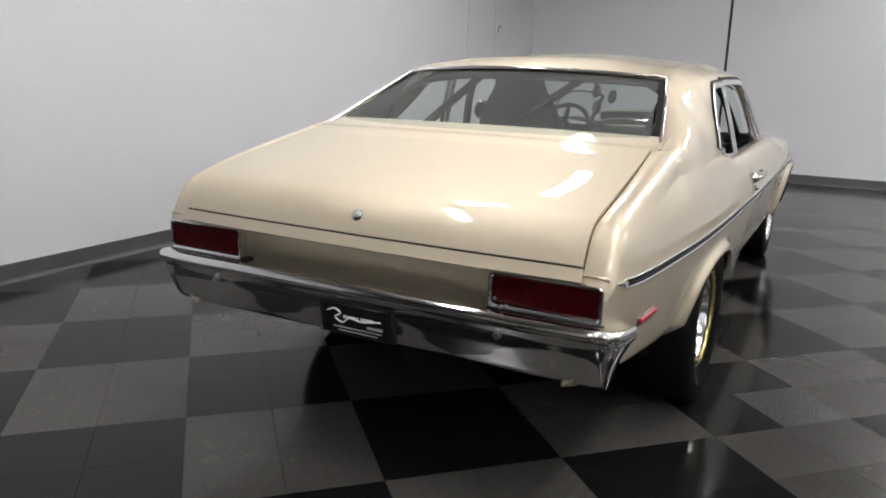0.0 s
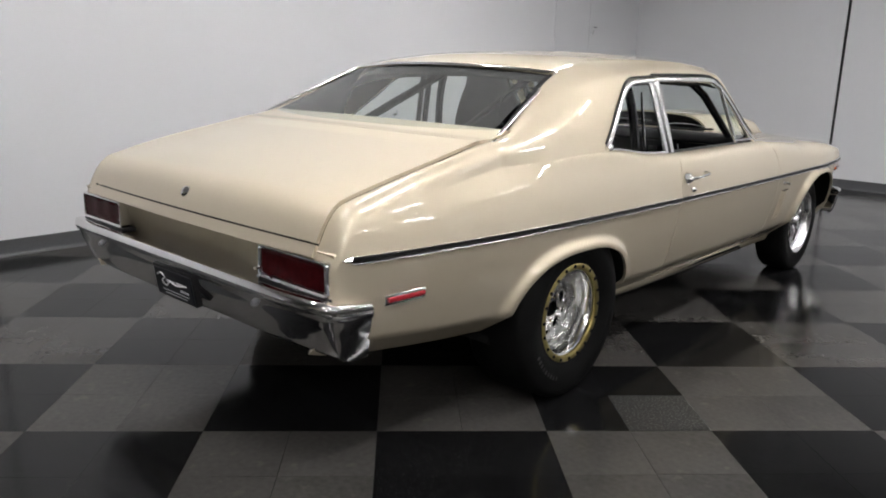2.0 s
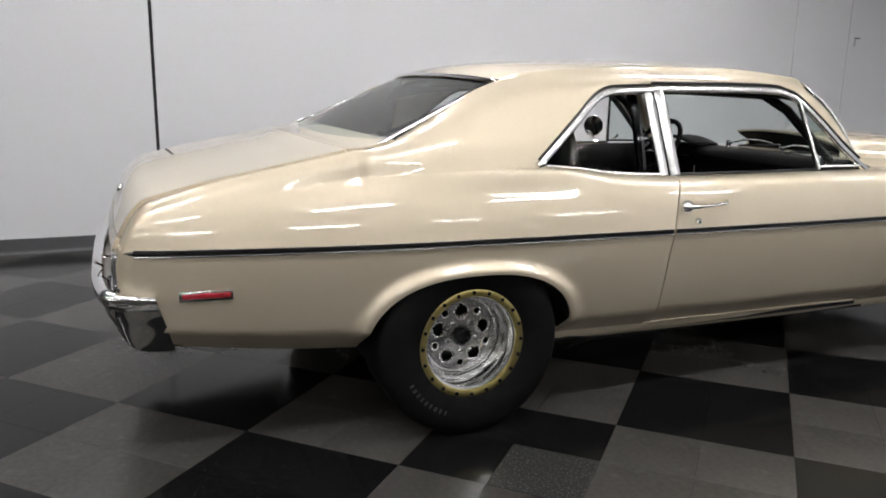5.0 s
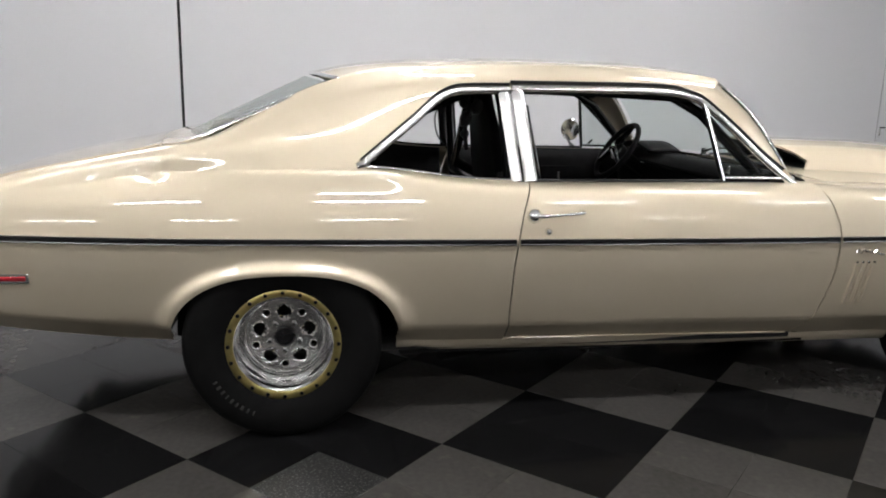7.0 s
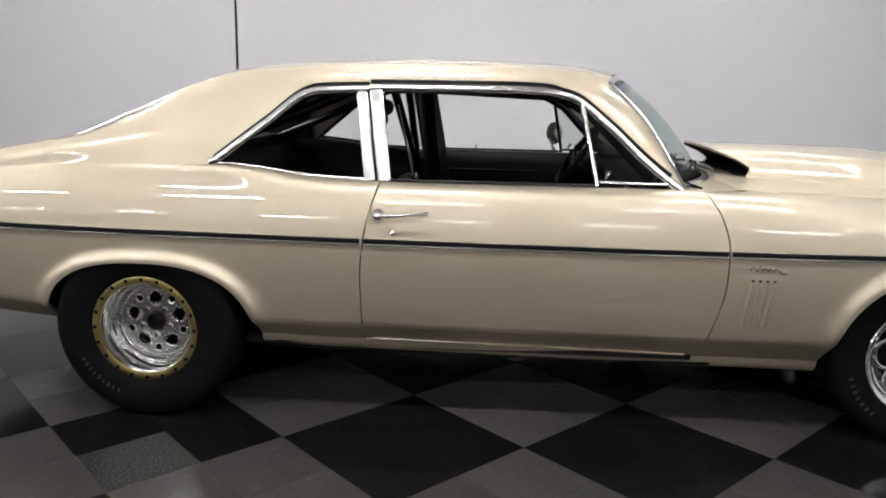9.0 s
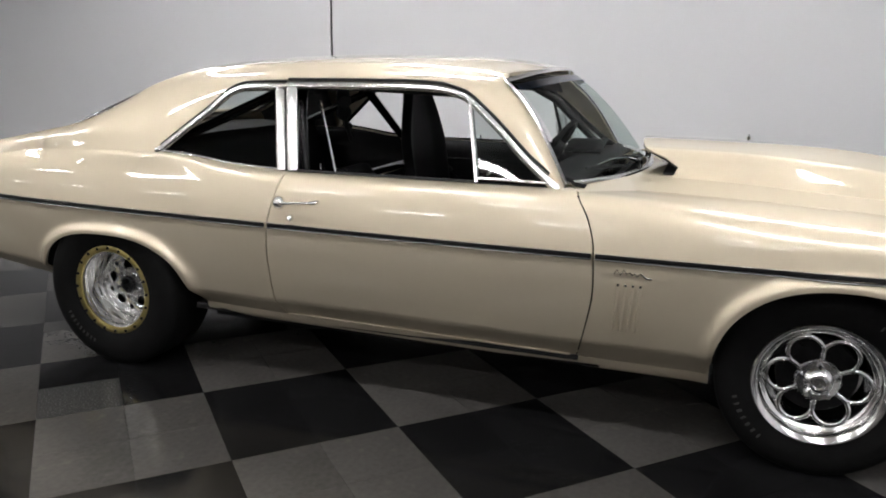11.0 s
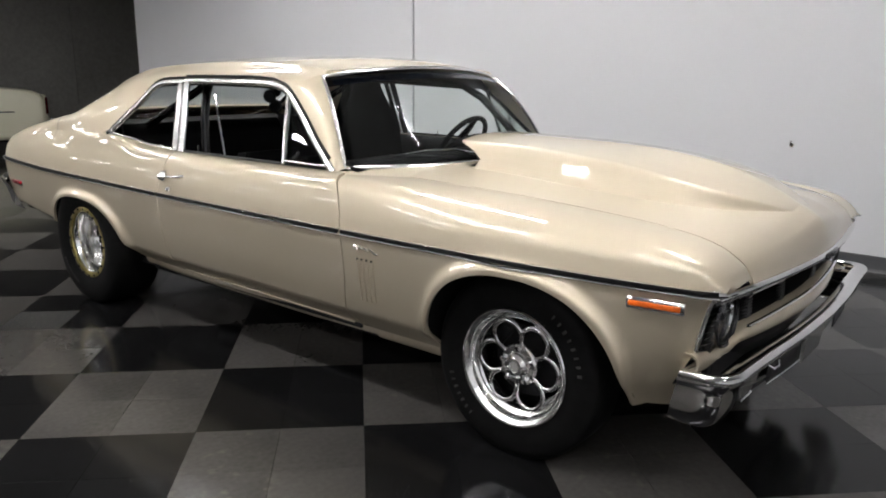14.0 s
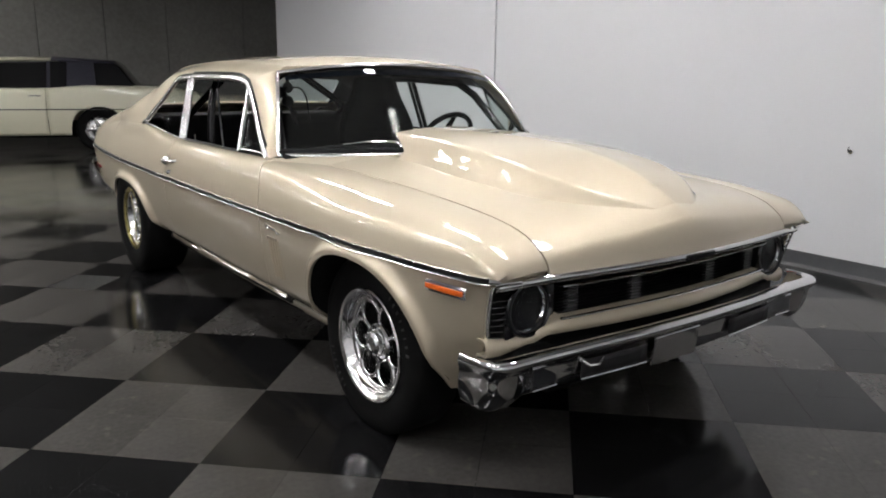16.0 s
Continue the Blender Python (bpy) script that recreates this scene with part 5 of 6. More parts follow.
def headlamp(s):
    h = new("headlamp")
    h.parent = coupe
    h["label"] = "round sealed-beam headlamp in a black bezel"
    m = Matrix.Translation((3.438, s * 0.643, 0.591)) @ pose(0, 0, 0, 0, 0, -90)
    link("reflector", *moved(lathe([(0.0, -0.046), (0.022, -0.043), (0.048, -0.030), (0.066, -0.012), (0.072, 0.000)], 40), m), REFLECTOR, h, "silvered bowl behind the lens", sharp=30)
    link("lens", *moved(lathe([(0.0, 0.017), (0.028, 0.016), (0.054, 0.010), (0.069, 0.002), (0.072, -0.004)], 40), m), CLEAR, h, "clear domed lens")
    link("bulb_shield", *moved(lathe([(0.0, 0.000), (0.010, -0.002), (0.013, -0.010), (0.010, -0.034)], 20), m), GLOSSBLACK, h)
    link("retaining_ring", *moved(lathe([(0.071, -0.004), (0.073, 0.007), (0.077, 0.006), (0.080, -0.01)], 40), m), DARKRING, h, "thin dark retaining ring", sharp=30)
    link("bezel", *moved(lathe([(0.079, -0.004), (0.081, 0.006), (0.087, 0.012), (0.091, 0.006), (0.092, -0.03)], 40), m), GLOSSBLACK, h, sharp=30)
    for i in range(5):
        a = (i - 2) * 0.024
        w = math.sqrt(0.062 ** 2 - a ** 2)
        link("flute", *moved(tube([(a, float(pc(math.hypot(a, k), [0, 0.028, 0.054, 0.069], [0.017, 0.016, 0.010, 0.002])[0]) - 0.001, k) for k in np.linspace(-w, w, 11)], 0.0012, 5), m), CLEAR, h)
    return h


for s in (-1, 1):
    headlamp(s)
    ya, yb = sorted((s * 0.525, s * 0.722))
    link("lamp_housing", *box(3.395, 3.430, ya, yb, 0.492, 0.690), GLOSSBLACK, coupe, "black panel round the headlamp", bevel=0.006)
    # louvred corner cap outboard of the lamp
    cap = new("corner_louvre")
    cap.parent = coupe
    cap["label"] = "black louvred corner cap with chrome edge"
    out_y = lambda z: 0.797 - 0.055 * (0.705 - z) - 0.38 * (0.705 - z) ** 2
    out_x = lambda z: 3.504 + float(fender_nose(z)[0])
    in_x = lambda z: 3.442 - 0.19 * (0.605 - z)

    def cap_row(z, ya, yb, n=6, back=0.0):
        k = np.linspace(ya, yb, n)
        return [(in_x(z) + (out_x(z) - in_x(z)) * (y - 0.727) / (out_y(z) - 0.727) - back, s * y, z) for y in k]

    back_net = np.array([cap_row(z, 0.700, out_y(z), 6, 0.020) for z in np.linspace(0.680, 0.488, 9)])
    link("cap_back", *(grid(back_net) if s > 0 else flip(grid(back_net))), TRIMBLACK, cap, thick=0.008)
    for i in range(8):
        z = 0.512 + i * 0.0200
        link("louvre", *strip(cap_row(z, 0.727, out_y(z) - 0.010, 6, 0.006), [(0.97, s * 0.24, 0)] * 6, [(0, 0, 1)] * 6, 0.0042, 0.012), STEEL, cap, "bright-edged louvre", sharp=50)
    edge_pts = [cap_row(z, out_y(z) - 0.005, out_y(z), 2)[0] for z in np.linspace(0.684, 0.488, 10)]
    link("cap_edge", *strip(edge_pts, [(0.9, s * 0.43, 0)] * 10, [(-0.43, s * 0.9, 0)] * 10, 0.012, 0.010), STEEL, cap, "bright cap edge", sharp=50)
    top_pts = [(min(3.504 - 0.75 * (y - 0.738), NOSE(y) + 0.010), s * y, 0.694 - 0.05 * (y - 0.70)) for y in np.linspace(0.715, 0.793, 6)]
    link("cap_top", *strip(top_pts, [(0.8, s * 0.5, 0.33)] * 6, [(-0.2, -s * 0.2, 0.95)] * 6, 0.016, 0.012), CHROME, cap, sharp=50)
    shade_net = np.array([[(min(3.480 - 0.75 * max(0.0, y - 0.738), NOSE(y) - 0.006) - 0.050 * k, s * y, 0.688 - 0.004 * k) for y in np.linspace(0.54, 0.797, 6)] for k in (0, 1)])
    link("cap_roof", *(grid(shade_net) if s < 0 else flip(grid(shade_net))), TRIMBLACK, cap, thick=0.006)

# body-coloured apron under the grille, black sheet for the dark gap's shade, bumper
apron, valance = [], []
for y in np.linspace(0.785, -0.785, 61):
    b = 1 - (abs(y) / 0.82) ** 1.8
    x0 = 3.395 + 0.115 * b
    low = 0.505 - 0.045 * float(np.clip((abs(y) - 0.58) / 0.16, 0, 1))
    drop = 0.043 * float(np.clip((abs(y) - 0.53) / 0.10, 0, 1))
    apron.append([(x0 - 0.035, y, 0.548 - drop), (x0 + 0.000, y, 0.545 - drop), (x0 + 0.010, y, 0.538 - drop), (x0 + 0.014, y, 0.526 - drop), (x0 + 0.013, y, low + 0.010), (x0 + 0.009, y, low + 0.002), (x0 - 0.030, y, low)])
    valance.append([(x0 - 0.012, y * 0.99, low + 0.002), (x0 - 0.030, y * 0.99, 0.455), (x0 - 0.055, y * 0.99, 0.405)])
link("front_apron", *flip(grid(np.array(apron))), PAINT, coupe, "narrow gold apron below the grille", thick=0.006)
link("valance", *flip(grid(np.array(valance))), TRIMBLACK, coupe, "black panel in the gap behind the bumper", thick=0.004)
link("bumper_filler", *box(3.33, 3.43, -0.70, 0.70, 0.40, 0.475), BLACK, coupe, bevel=0.01)


def front_bumper():
    rows = []
    u = np.linspace(0, 1, 90)
    vs = np.concatenate([1 - 0.2 * u[:-1], np.linspace(0.8, -0.8, 60), -0.8 - 0.2 * u[1:]])
    for v in vs:
        a = abs(v)
        y = math.copysign(float(pc(a, [0, 0.80, 0.88, 0.93, 0.965, 1.0], [0, 0.705, 0.782, 0.836, 0.862, 0.872])[0]), v)
        fx = float(pc(a, [0, 0.30, 0.60, 0.80, 0.88, 0.93, 0.965, 1.0], [3.602, 3.594, 3.574, 3.560, 3.556, 3.538, 3.492, 3.400])[0])
        guard = float(np.clip((a - 0.80) / 0.06, 0, 1))
        end = float(np.clip((a - 0.96) / 0.04, 0, 1))
        z_top = 0.484 + 0.020 * (1 - a * a) * 0.6
        low = 0.345 - 0.030 * guard
        sec = [(-0.055, z_top - 0.004), (-0.030, z_top + 0.004), (-0.008, z_top), (0.0, z_top - 0.012), (-0.004, z_top - 0.026), (-0.026 + 0.012 * guard, z_top - 0.038), (-0.044 + 0.022 * guard, z_top - 0.054),
               (-0.049 + 0.017 * guard, low + 0.070), (-0.055 + 0.003 * guard, low + 0.03), (-0.066 - 0.006 * guard, low + 0.006), (-0.086 - 0.010 * guard, low)]
        rows.append([(fx + d * (1 - end) - 0.25 * end * max(0, 0.48 - z), y - math.copysign(-d * 0.6 * float(np.clip((a - 0.9) / 0.1, 0, 1)), v), z) for d, z in catmull(sec, 40)])
    return np.array(rows)


link("front_bumper", *grid(front_bumper()), CHROME, coupe, "chrome front bumper with end guards", sharp=85)


def bumper_face(y):
    return float(pc(abs(y) / 0.87, [0, 0.30, 0.60, 0.80, 0.88], [3.602, 3.594, 3.574, 3.556, 3.548])[0]) - 0.046


for s in (-1, 1):
    # slot openings as black sheets that stand in for their shade, park lamps
    y0, y1 = 0.225 * s, 0.505 * s
    ya, yb = min(y0, y1), max(y0, y1)
    net = np.array([[(bumper_face(y) + 0.0035, y + 0.02 * (z - 0.40), z) for y in np.linspace(yb, ya, 9)] for z in np.linspace(0.428, 0.372, 4)])
    sl = link("bumper_slot", *grid(net), BLACK, coupe, "dark slot in the bumper", thick=0.004)
    lipn = [(bumper_face(y) + 0.006, y, 0.368) for y in np.linspace(yb, ya, 9)]
    link("slot_lip", *tube(lipn, 0.004, 6), CHROME, coupe)
    pk = new("parking_lamp")
    pk.parent = coupe
    pk["label"] = "clear rectangular parking lamp in the bumper"
    y0, y1 = s * 0.590, s * 0.690
    ya, yb = min(y0, y1), max(y0, y1)
    link("lens", *box(bumper_face(0.64) - 0.010, bumper_face(0.64) + 0.001, ya, yb, 0.370, 0.432), WHITELENS, pk, bevel=0.004)
    link("lamp_rim", *tube([(bumper_face(0.64) + 0.001, a, b) for a, b in ((ya, 0.366), (yb, 0.366), (yb, 0.436), (ya, 0.436))], 0.004, 6, True), CHROME, pk)
link("tow_hook", *tube([(3.532, -0.500, 0.425), (3.545, -0.480, 0.410), (3.550, -0.445, 0.408), (3.540, -0.415, 0.420)], 0.006, 8), CHROME, coupe)
link("front_plate_holder", *moved(box(-0.003, 0.003, -0.115, 0.115, -0.052, 0.052), Matrix.Translation((3.562, -0.085, 0.398)) @ pose(0, 0, 0, 0, 8, 0)), CHROME, coupe, "bare chrome plate bracket", bevel=0.003)
for a, b in (((-1.145, -0.478, 0.655), (-1.185, -0.500, 0.662)), ((-1.185, -0.520, 0.634), (-1.205, -0.545, 0.652))):
    link("retaining_pin", *tube([a, tuple((p + q) / 2 for p, q in zip(a, b)), b], [0.004, 0.0035, 0.005], 8), CHROME, coupe, "small chrome pin")

# ---- inside and under the coupe ----
def cpart(name, vf, mat, label="", **k):
    return link(name, vf[0], vf[1], mat, coupe, label, **k)


cpart("floor_pan", join(box(0.42, 2.10, -0.72, 0.72, 0.235, 0.26), box(-1.05, -0.45, -0.74, 0.74, 0.40, 0.43), box(2.10, 3.35, -0.46, 0.46, 0.24, 0.28), box(-0.45, 0.42, -0.55, 0.55, 0.40, 0.44)), UNDER, "dark undercoated floor pan", bevel=0.01)
cpart("firewall", box(2.03, 2.06, -0.74, 0.74, 0.28, 0.875), UNDER, bevel=0.006)
cpart("trunk_bulkhead", box(-0.34, -0.30, -0.74, 0.74, 0.26, 0.98), CARPET, "black bulkhead behind the cabin", bevel=0.006)
cpart("package_shelf", grid(np.array([[(x, y, 0.985 - 0.02 * (x + 0.3)) for y in np.linspace(0.70, -0.70, 9)] for x in np.linspace(0.12, -0.34, 6)])), CARPET, "black carpeted rear shelf", thick=0.02)
cpart("cabin_floor", box(-0.30, 2.02, -0.74, 0.74, 0.262, 0.29), CARPET, bevel=0.004)
cpart("rear_bulkhead_pad", grid(np.array([[(0.12 + 0.22 * (0.98 - z), y, z) for y in np.linspace(0.68, -0.68, 9)] for z in np.linspace(0.985, 0.45, 8)])), VINYL, "black rear seat cover", thick=0.03)
head = np.array([[(x, y * (float(upper(x)[2][0]) - 0.025), float(upper(x)[3][1]) - 0.032 + 0.02 * (1 - y * y) - 0.07 * max(0, abs(y) - 0.8) / 0.2) for y in np.linspace(1, -1, 21)] for x in np.linspace(0.17, 1.64, 20)])
cpart("headliner", flip(grid(head)), CARPET, "black headliner", thick=0.006)
for s in (-1, 1):
    # inner wheel wells, inner side panels, engine bay side
    for a, y_in in ((ARCH_R, 0.60), (ARCH_F, 0.56)):
        th = np.linspace(math.pi * 1.02, -math.pi * 0.02, 30)
        arc = [(a["xc"] + (a["a"] + 0.012) * math.copysign(abs(math.cos(t)) ** (2 / a["p"]), math.cos(t)), a["z0"] + (a["b"] + 0.008) * max(0, math.sin(t)) ** (2 / a["p"])) for t in th]
        foot = (lambda x: 0.365 if x < 0 else 0.30) if a is ARCH_R else (lambda x: 0.325 if x > 2.845 else 0.275)
        net = np.array([[(x, s * min(y, float(side_y(x, max(z, foot(x)))) - 0.012), max(z, foot(x))) for x, z in arc] for y in (0.885, 0.8, y_in)])
        cpart("wheel_well", grid(net), UNDER, "black inner wheel well", thick=0.004)
        fan = [(a["xc"], s * y_in, 0.30)] + [(x, s * y_in, z) for x, z in arc]
        cpart("well_wall", (fan, [(0, i, i + 1) for i in range(1, len(arc))]), UNDER, thick=0.004)
    quad = np.array([[(x, s * (float(belt(x)[0][0]) - 0.035 - 0.03 * (z < 0.8)), min(z, float(belt(x)[1][0]) - 0.004)) for z in np.linspace(0.64, 0.965, 8)] for x in np.linspace(-0.28, 0.80, 16)])
    cpart("inner_quarter_trim", sided(grid(quad * np.array([1, s, 1])), s), VINYL, "black inner side trim", thick=0.01)
    dp = np.array([[(x, float(belt(x)[0][0]) - 0.02 - 0.035 * np.clip((0.89 - z) / 0.1, 0, 1), z) for z in np.linspace(0.32, 0.900, 10)] for x in np.linspace(0.85, 1.98, 16)])
    link("door_card", *sided(grid(dp), s), VINYL, doors[s], "black ribbed door card", thick=0.012, offset=1)
    for k in range(4):
        link("card_rib", *tube([(x, s * 0.742, 0.80 - 0.035 * k) for x in (0.95, 1.4, 1.85)], 0.007, 6), VINYL, doors[s])
    link("lock_pin", *tube([(1.16 if s > 0 else 0.99, s * 0.775, 0.90), (1.16 if s > 0 else 0.99, s * 0.775, 0.938)], 0.004, 8), CHROME, doors[s], "chrome lock pin")
    link("sail_lining", *sided(flip(grid(np.array([[(x, q[0] - 0.03, q[1]) for q in upper_section(x, 10)] for x in np.linspace(-0.26, 0.235, 10)]))), s), CARPET, coupe, "black pillar lining", thick=0.004)


def seat(y, label, top, lean):
    e = thing_under("bucket_seat", label)
    base = []
    for x in np.linspace(0.98, 1.50, 14):
        row = []
        for v in np.linspace(-1, 1, 17):
            bol = 0.055 * max(0, abs(v) - 0.6) / 0.4
            row.append((x, y + 0.25 * v, 0.505 + 0.05 * (x - 0.98) / 0.52 + bol - 0.05 * max(0, x - 1.44) / 0.06 - (0.1 if abs(v) == 1 else 0)))
        base.append(row)
    link("seat_cushion", *grid(np.array(base)), VINYL, e, thick=0.16, bevel=0.01)
    backr = []
    for z in np.linspace(0.50, top, 18):
        k = (z - 0.50) / (top - 0.50)
        half = float(pc(k, [0, 0.55, 0.78, 0.9, 1.0], [0.25, 0.25, 0.19, 0.135, 0.115])[0])
        row = []
        for v in np.linspace(-1, 1, 17):
            bol = 0.06 * max(0, abs(v) - 0.6) / 0.4 * (1 - 0.6 * k)
            row.append((1.035 - lean * k + bol * 0.6 - 0.02 * math.cos(v * 1.5), y + half * v, z))
        backr.append(row)
    link("seat_back", *flip(grid(np.array(backr))), VINYL, e, thick=0.05, bevel=0.01)
    link("seat_runner", *join(box(1.0, 1.46, y - 0.2, y - 0.17, 0.29, 0.36), box(1.0, 1.46, y + 0.17, y + 0.2, 0.29, 0.36)), BLACK, e, smooth=False)
    return e


def thing_under(name, label):
    e = new(name)
    e.parent = coupe
    e["label"] = label
    return e


seat(0.36, "black vinyl high-back driver's bucket seat", 1.245, 0.085)
seat(-0.36, "low black vinyl passenger bucket seat", 0.88, 0.10)

# dashboard and wheel
dash = thing_under("dashboard", "black padded dashboard")
dsec = [(1.99, 0.905), (1.92, 0.930), (1.85, 0.930), (1.80, 0.915), (1.78, 0.885), (1.81, 0.83), (1.82, 0.74), (1.85, 0.66), (1.93, 0.62)]
link("dash_pad", *grid(np.array([[(x + 0.02 * (abs(y) / 0.72) ** 2, y, z) for x, z in dsec] for y in np.linspace(-0.735, 0.735, 25)])), VINYL, dash, thick=0.012)
link("instrument_hood", *grid(np.array([[(1.93 - 0.17 * k, y, 0.932 + 0.035 * math.sin(math.pi * (y - 0.16) / 0.42)) for y in np.linspace(0.16, 0.58, 15)] for k in np.linspace(0, 1, 5)])), VINYL, dash, thick=0.01)
link("glove_box", *box(1.800, 1.82, -0.56, -0.20, 0.74, 0.84), GLOSSBLACK, dash, bevel=0.006)
link("dash_trim", *tube([(1.784, -0.70, 0.872), (1.782, 0.0, 0.872), (1.784, 0.70, 0.872)], 0.004, 6), CHROME, dash)
sw = thing_under("steering_wheel", "black steering wheel with a bright horn cap")
sm = Matrix.Translation((1.675, 0.36, 0.925)) @ pose(0, 0, 0, 0, -56, 0)
link("wheel_rim", *moved(tube([(0.158 * math.cos(a), 0.158 * math.sin(a), 0) for a in np.linspace(0, 2 * math.pi, 48, endpoint=False)], 0.014, 10, True), sm), VINYL, sw)
for a in (0.0, 2.1, 4.2):
    link("wheel_spoke", *moved(tube([(0.02 * math.cos(a), 0.02 * math.sin(a), 0.02), (0.155 * math.cos(a), 0.155 * math.sin(a), 0)], [0.020, 0.011], 8), sm), GLOSSBLACK, sw)
link("horn_cap", *moved(lathe([(0.0, -0.05), (0.025, -0.048), (0.04, -0.035), (0.045, 0.0)], 24, "z"), sm), BLACK, sw)
link("horn_emblem", *moved(lathe([(0.0, -0.054), (0.018, -0.053), (0.02, -0.045)], 20, "z"), sm), ALLOY, sw)
link("steering_column", *tube([(1.69, 0.36, 0.915), (1.92, 0.36, 0.76)], 0.032, 12), BLACK, sw)
# roll cage
cage = thing_under("roll_cage", "black tubular roll cage")
R = 0.021
hoop = [(0.88, -0.62, 0.29), (0.85, -0.64, 0.80), (0.82, -0.612, 1.10), (0.805, -0.55, 1.245), (0.80, -0.42, 1.285), (0.80, 0.0, 1.298), (0.80, 0.42, 1.285), (0.805, 0.55, 1.245), (0.82, 0.612, 1.10), (0.85, 0.64, 0.80), (0.88, 0.62, 0.29)]
link("main_hoop", *tube([tuple(p) for p in catmull(hoop, 60)], R, 12), GLOSSBLACK, cage)
link("cross_brace", *tube([(0.805, -0.10, 1.275), (0.85, 0.62, 0.80)], R, 12), GLOSSBLACK, cage)
link("harness_bar", *tube([(0.85, -0.63, 0.80), (0.85, 0.63, 0.80)], R, 12), GLOSSBLACK, cage)
for s in (-1, 1):
    link("rear_stay", *tube([(0.79, s * 0.50, 1.255), (0.35, s * 0.52, 1.07), (-0.22, s * 0.55, 0.82)], R, 12), GLOSSBLACK, cage)
    link("door_bar", *tube([(0.85, s * 0.635, 0.86), (1.10, s * 0.66, 0.66), (1.80, s * 0.66, 0.36)], R, 12), GLOSSBLACK, cage)
    link("bar_pad", *tube([(0.86, s * 0.634, 0.85), (1.02, s * 0.652, 0.73)], R + 0.008, 12), VINYL, cage)
    link("front_leg", *tube([(0.80, s * 0.56, 1.242), (1.50, s * 0.575, 1.215), (1.62, s * 0.60, 1.15), (1.90, s * 0.69, 0.86), (1.93, s * 0.68, 0.40)], R, 12), GLOSSBLACK, cage)
# belts, rods, mount, mirrors
rod = thing_under("window_rod", "thin chrome rod behind the door window")
link("rod", *tube([(1.01, -0.64, 0.66), (0.972, -0.62, 0.875), (0.905, -0.61, 1.17)], 0.006, 8), CHROME, rod)
mt = thing_under("device_mount", "black articulated mount with round pads")
for p, r in (((0.76, -0.13, 1.175), 0.032), ((0.80, -0.20, 1.150), 0.034), ((0.765, -0.135, 1.095), 0.036), ((0.77, -0.10, 1.03), 0.020)):
    link("pad", *moved(lathe([(0.0, 0.012), (r * 0.8, 0.012), (r, 0.006), (r, -0.006), (r * 0.8, -0.012), (0.0, -0.012)], 20), Matrix.Translation(p) @ pose(0, 0, 0, 10, 0, 40)), BLACK, mt, sharp=30)
link("mount_arm", *tube([(0.74, -0.12, 1.262), (0.76, -0.13, 1.175), (0.78, -0.16, 1.150), (0.765, -0.135, 1.095), (0.77, -0.11, 1.03), (0.78, -0.09, 0.96)], 0.010, 8), BLACK, mt)
link("mount_cable", *tube([tuple(p) for p in catmull([(0.76, -0.12, 1.17), (0.70, -0.02, 1.17), (0.66, 0.04, 1.11), (0.67, 0.05, 1.02), (0.72, 0.04, 0.95)], 30)], 0.004, 6), BLACK, mt)
link("mount_clamp", *box(0.72, 0.80, -0.16, -0.08, 1.245, 1.29), BLACK, mt, bevel=0.006)
dm = thing_under("door_mirror", "round chrome door mirror")
mm = Matrix.Translation((1.60, 0.90, 1.002)) @ pose(0, 0, 0, 0, 0, 128)
link("mirror_shell", *moved(lathe([(0.0, -0.035), (0.032, -0.030), (0.056, -0.012), (0.064, 0.006), (0.060, 0.010)], 32), mm), CHROME, dm)
link("mirror_glass", *moved(lathe([(0.060, 0.009), (0.0, 0.010)], 32), mm), CHROME, dm)
link("mirror_foot", *tube([(1.57, 0.915, 0.97), (1.59, 0.88, 0.925), (1.60, 0.84, 0.895)], [0.008, 0.009, 0.018], 8), CHROME, dm)
# running gear below
cpart("rear_axle", join(tube([(0, -0.62, 0.343), (0, 0.62, 0.343)], 0.045, 14), moved(lathe([(0.0, -0.14), (0.08, -0.12), (0.13, 0), (0.08, 0.12), (0.0, 0.14)], 20, "y"), Matrix.Translation((0, 0, 0.343)))), UNDER, "dark rear axle")
cpart("exhaust", tube([(2.2, -0.35, 0.20), (1.3, -0.33, 0.17), (0.75, -0.40, 0.17), (0.62, -0.45, 0.17)], [0.035, 0.035, 0.06, 0.06], 14), UNDER, "dark exhaust pipe")
cpart("front_crossmember", tube([(2.80, -0.62, 0.27), (2.80, 0.0, 0.22), (2.80, 0.62, 0.27)], 0.05, 12), UNDER)
cpart("radiator_support", box(3.28, 3.34, -0.62, 0.62, 0.26, 0.70), UNDER, bevel=0.01)
cpart("engine_cover", box(2.25, 3.20, -0.30, 0.30, 0.28, 0.80), UNDER, bevel=0.03)

# ---- the ivory sedan parked behind ----
# its own axes: x to its nose, y to its left; it stands aslant across the hall, tail towards the white wall
sedan = thing("sedan", "ivory two-door sedan with a black vinyl landau roof", "car", CAR @ pose(-8.89, 1.03, 0, 0, 0, -108))
SW = lambda x: float(pc(x, [-1.60, -1.45, -0.8, 0, 1.5, 3.0, 3.8, 4.0], [0.88, 0.92, 0.95, 0.965, 0.97, 0.96, 0.93, 0.90])[0])
ST = lambda x: float(pc(x, [-1.60, -1.52, -1.35, -0.6, 0.1, 0.75, 2.2, 3.6, 3.95, 4.0], [0.82, 0.92, 0.970, 1.02, 1.028, 0.985, 0.97, 0.92, 0.86, 0.80])[0])


def s_arch(x, xc):
    u = 1 - (abs(x - xc) / 0.40) ** 2.4
    return 0.28 + 0.42 * max(0, u) ** (1 / 2.4)


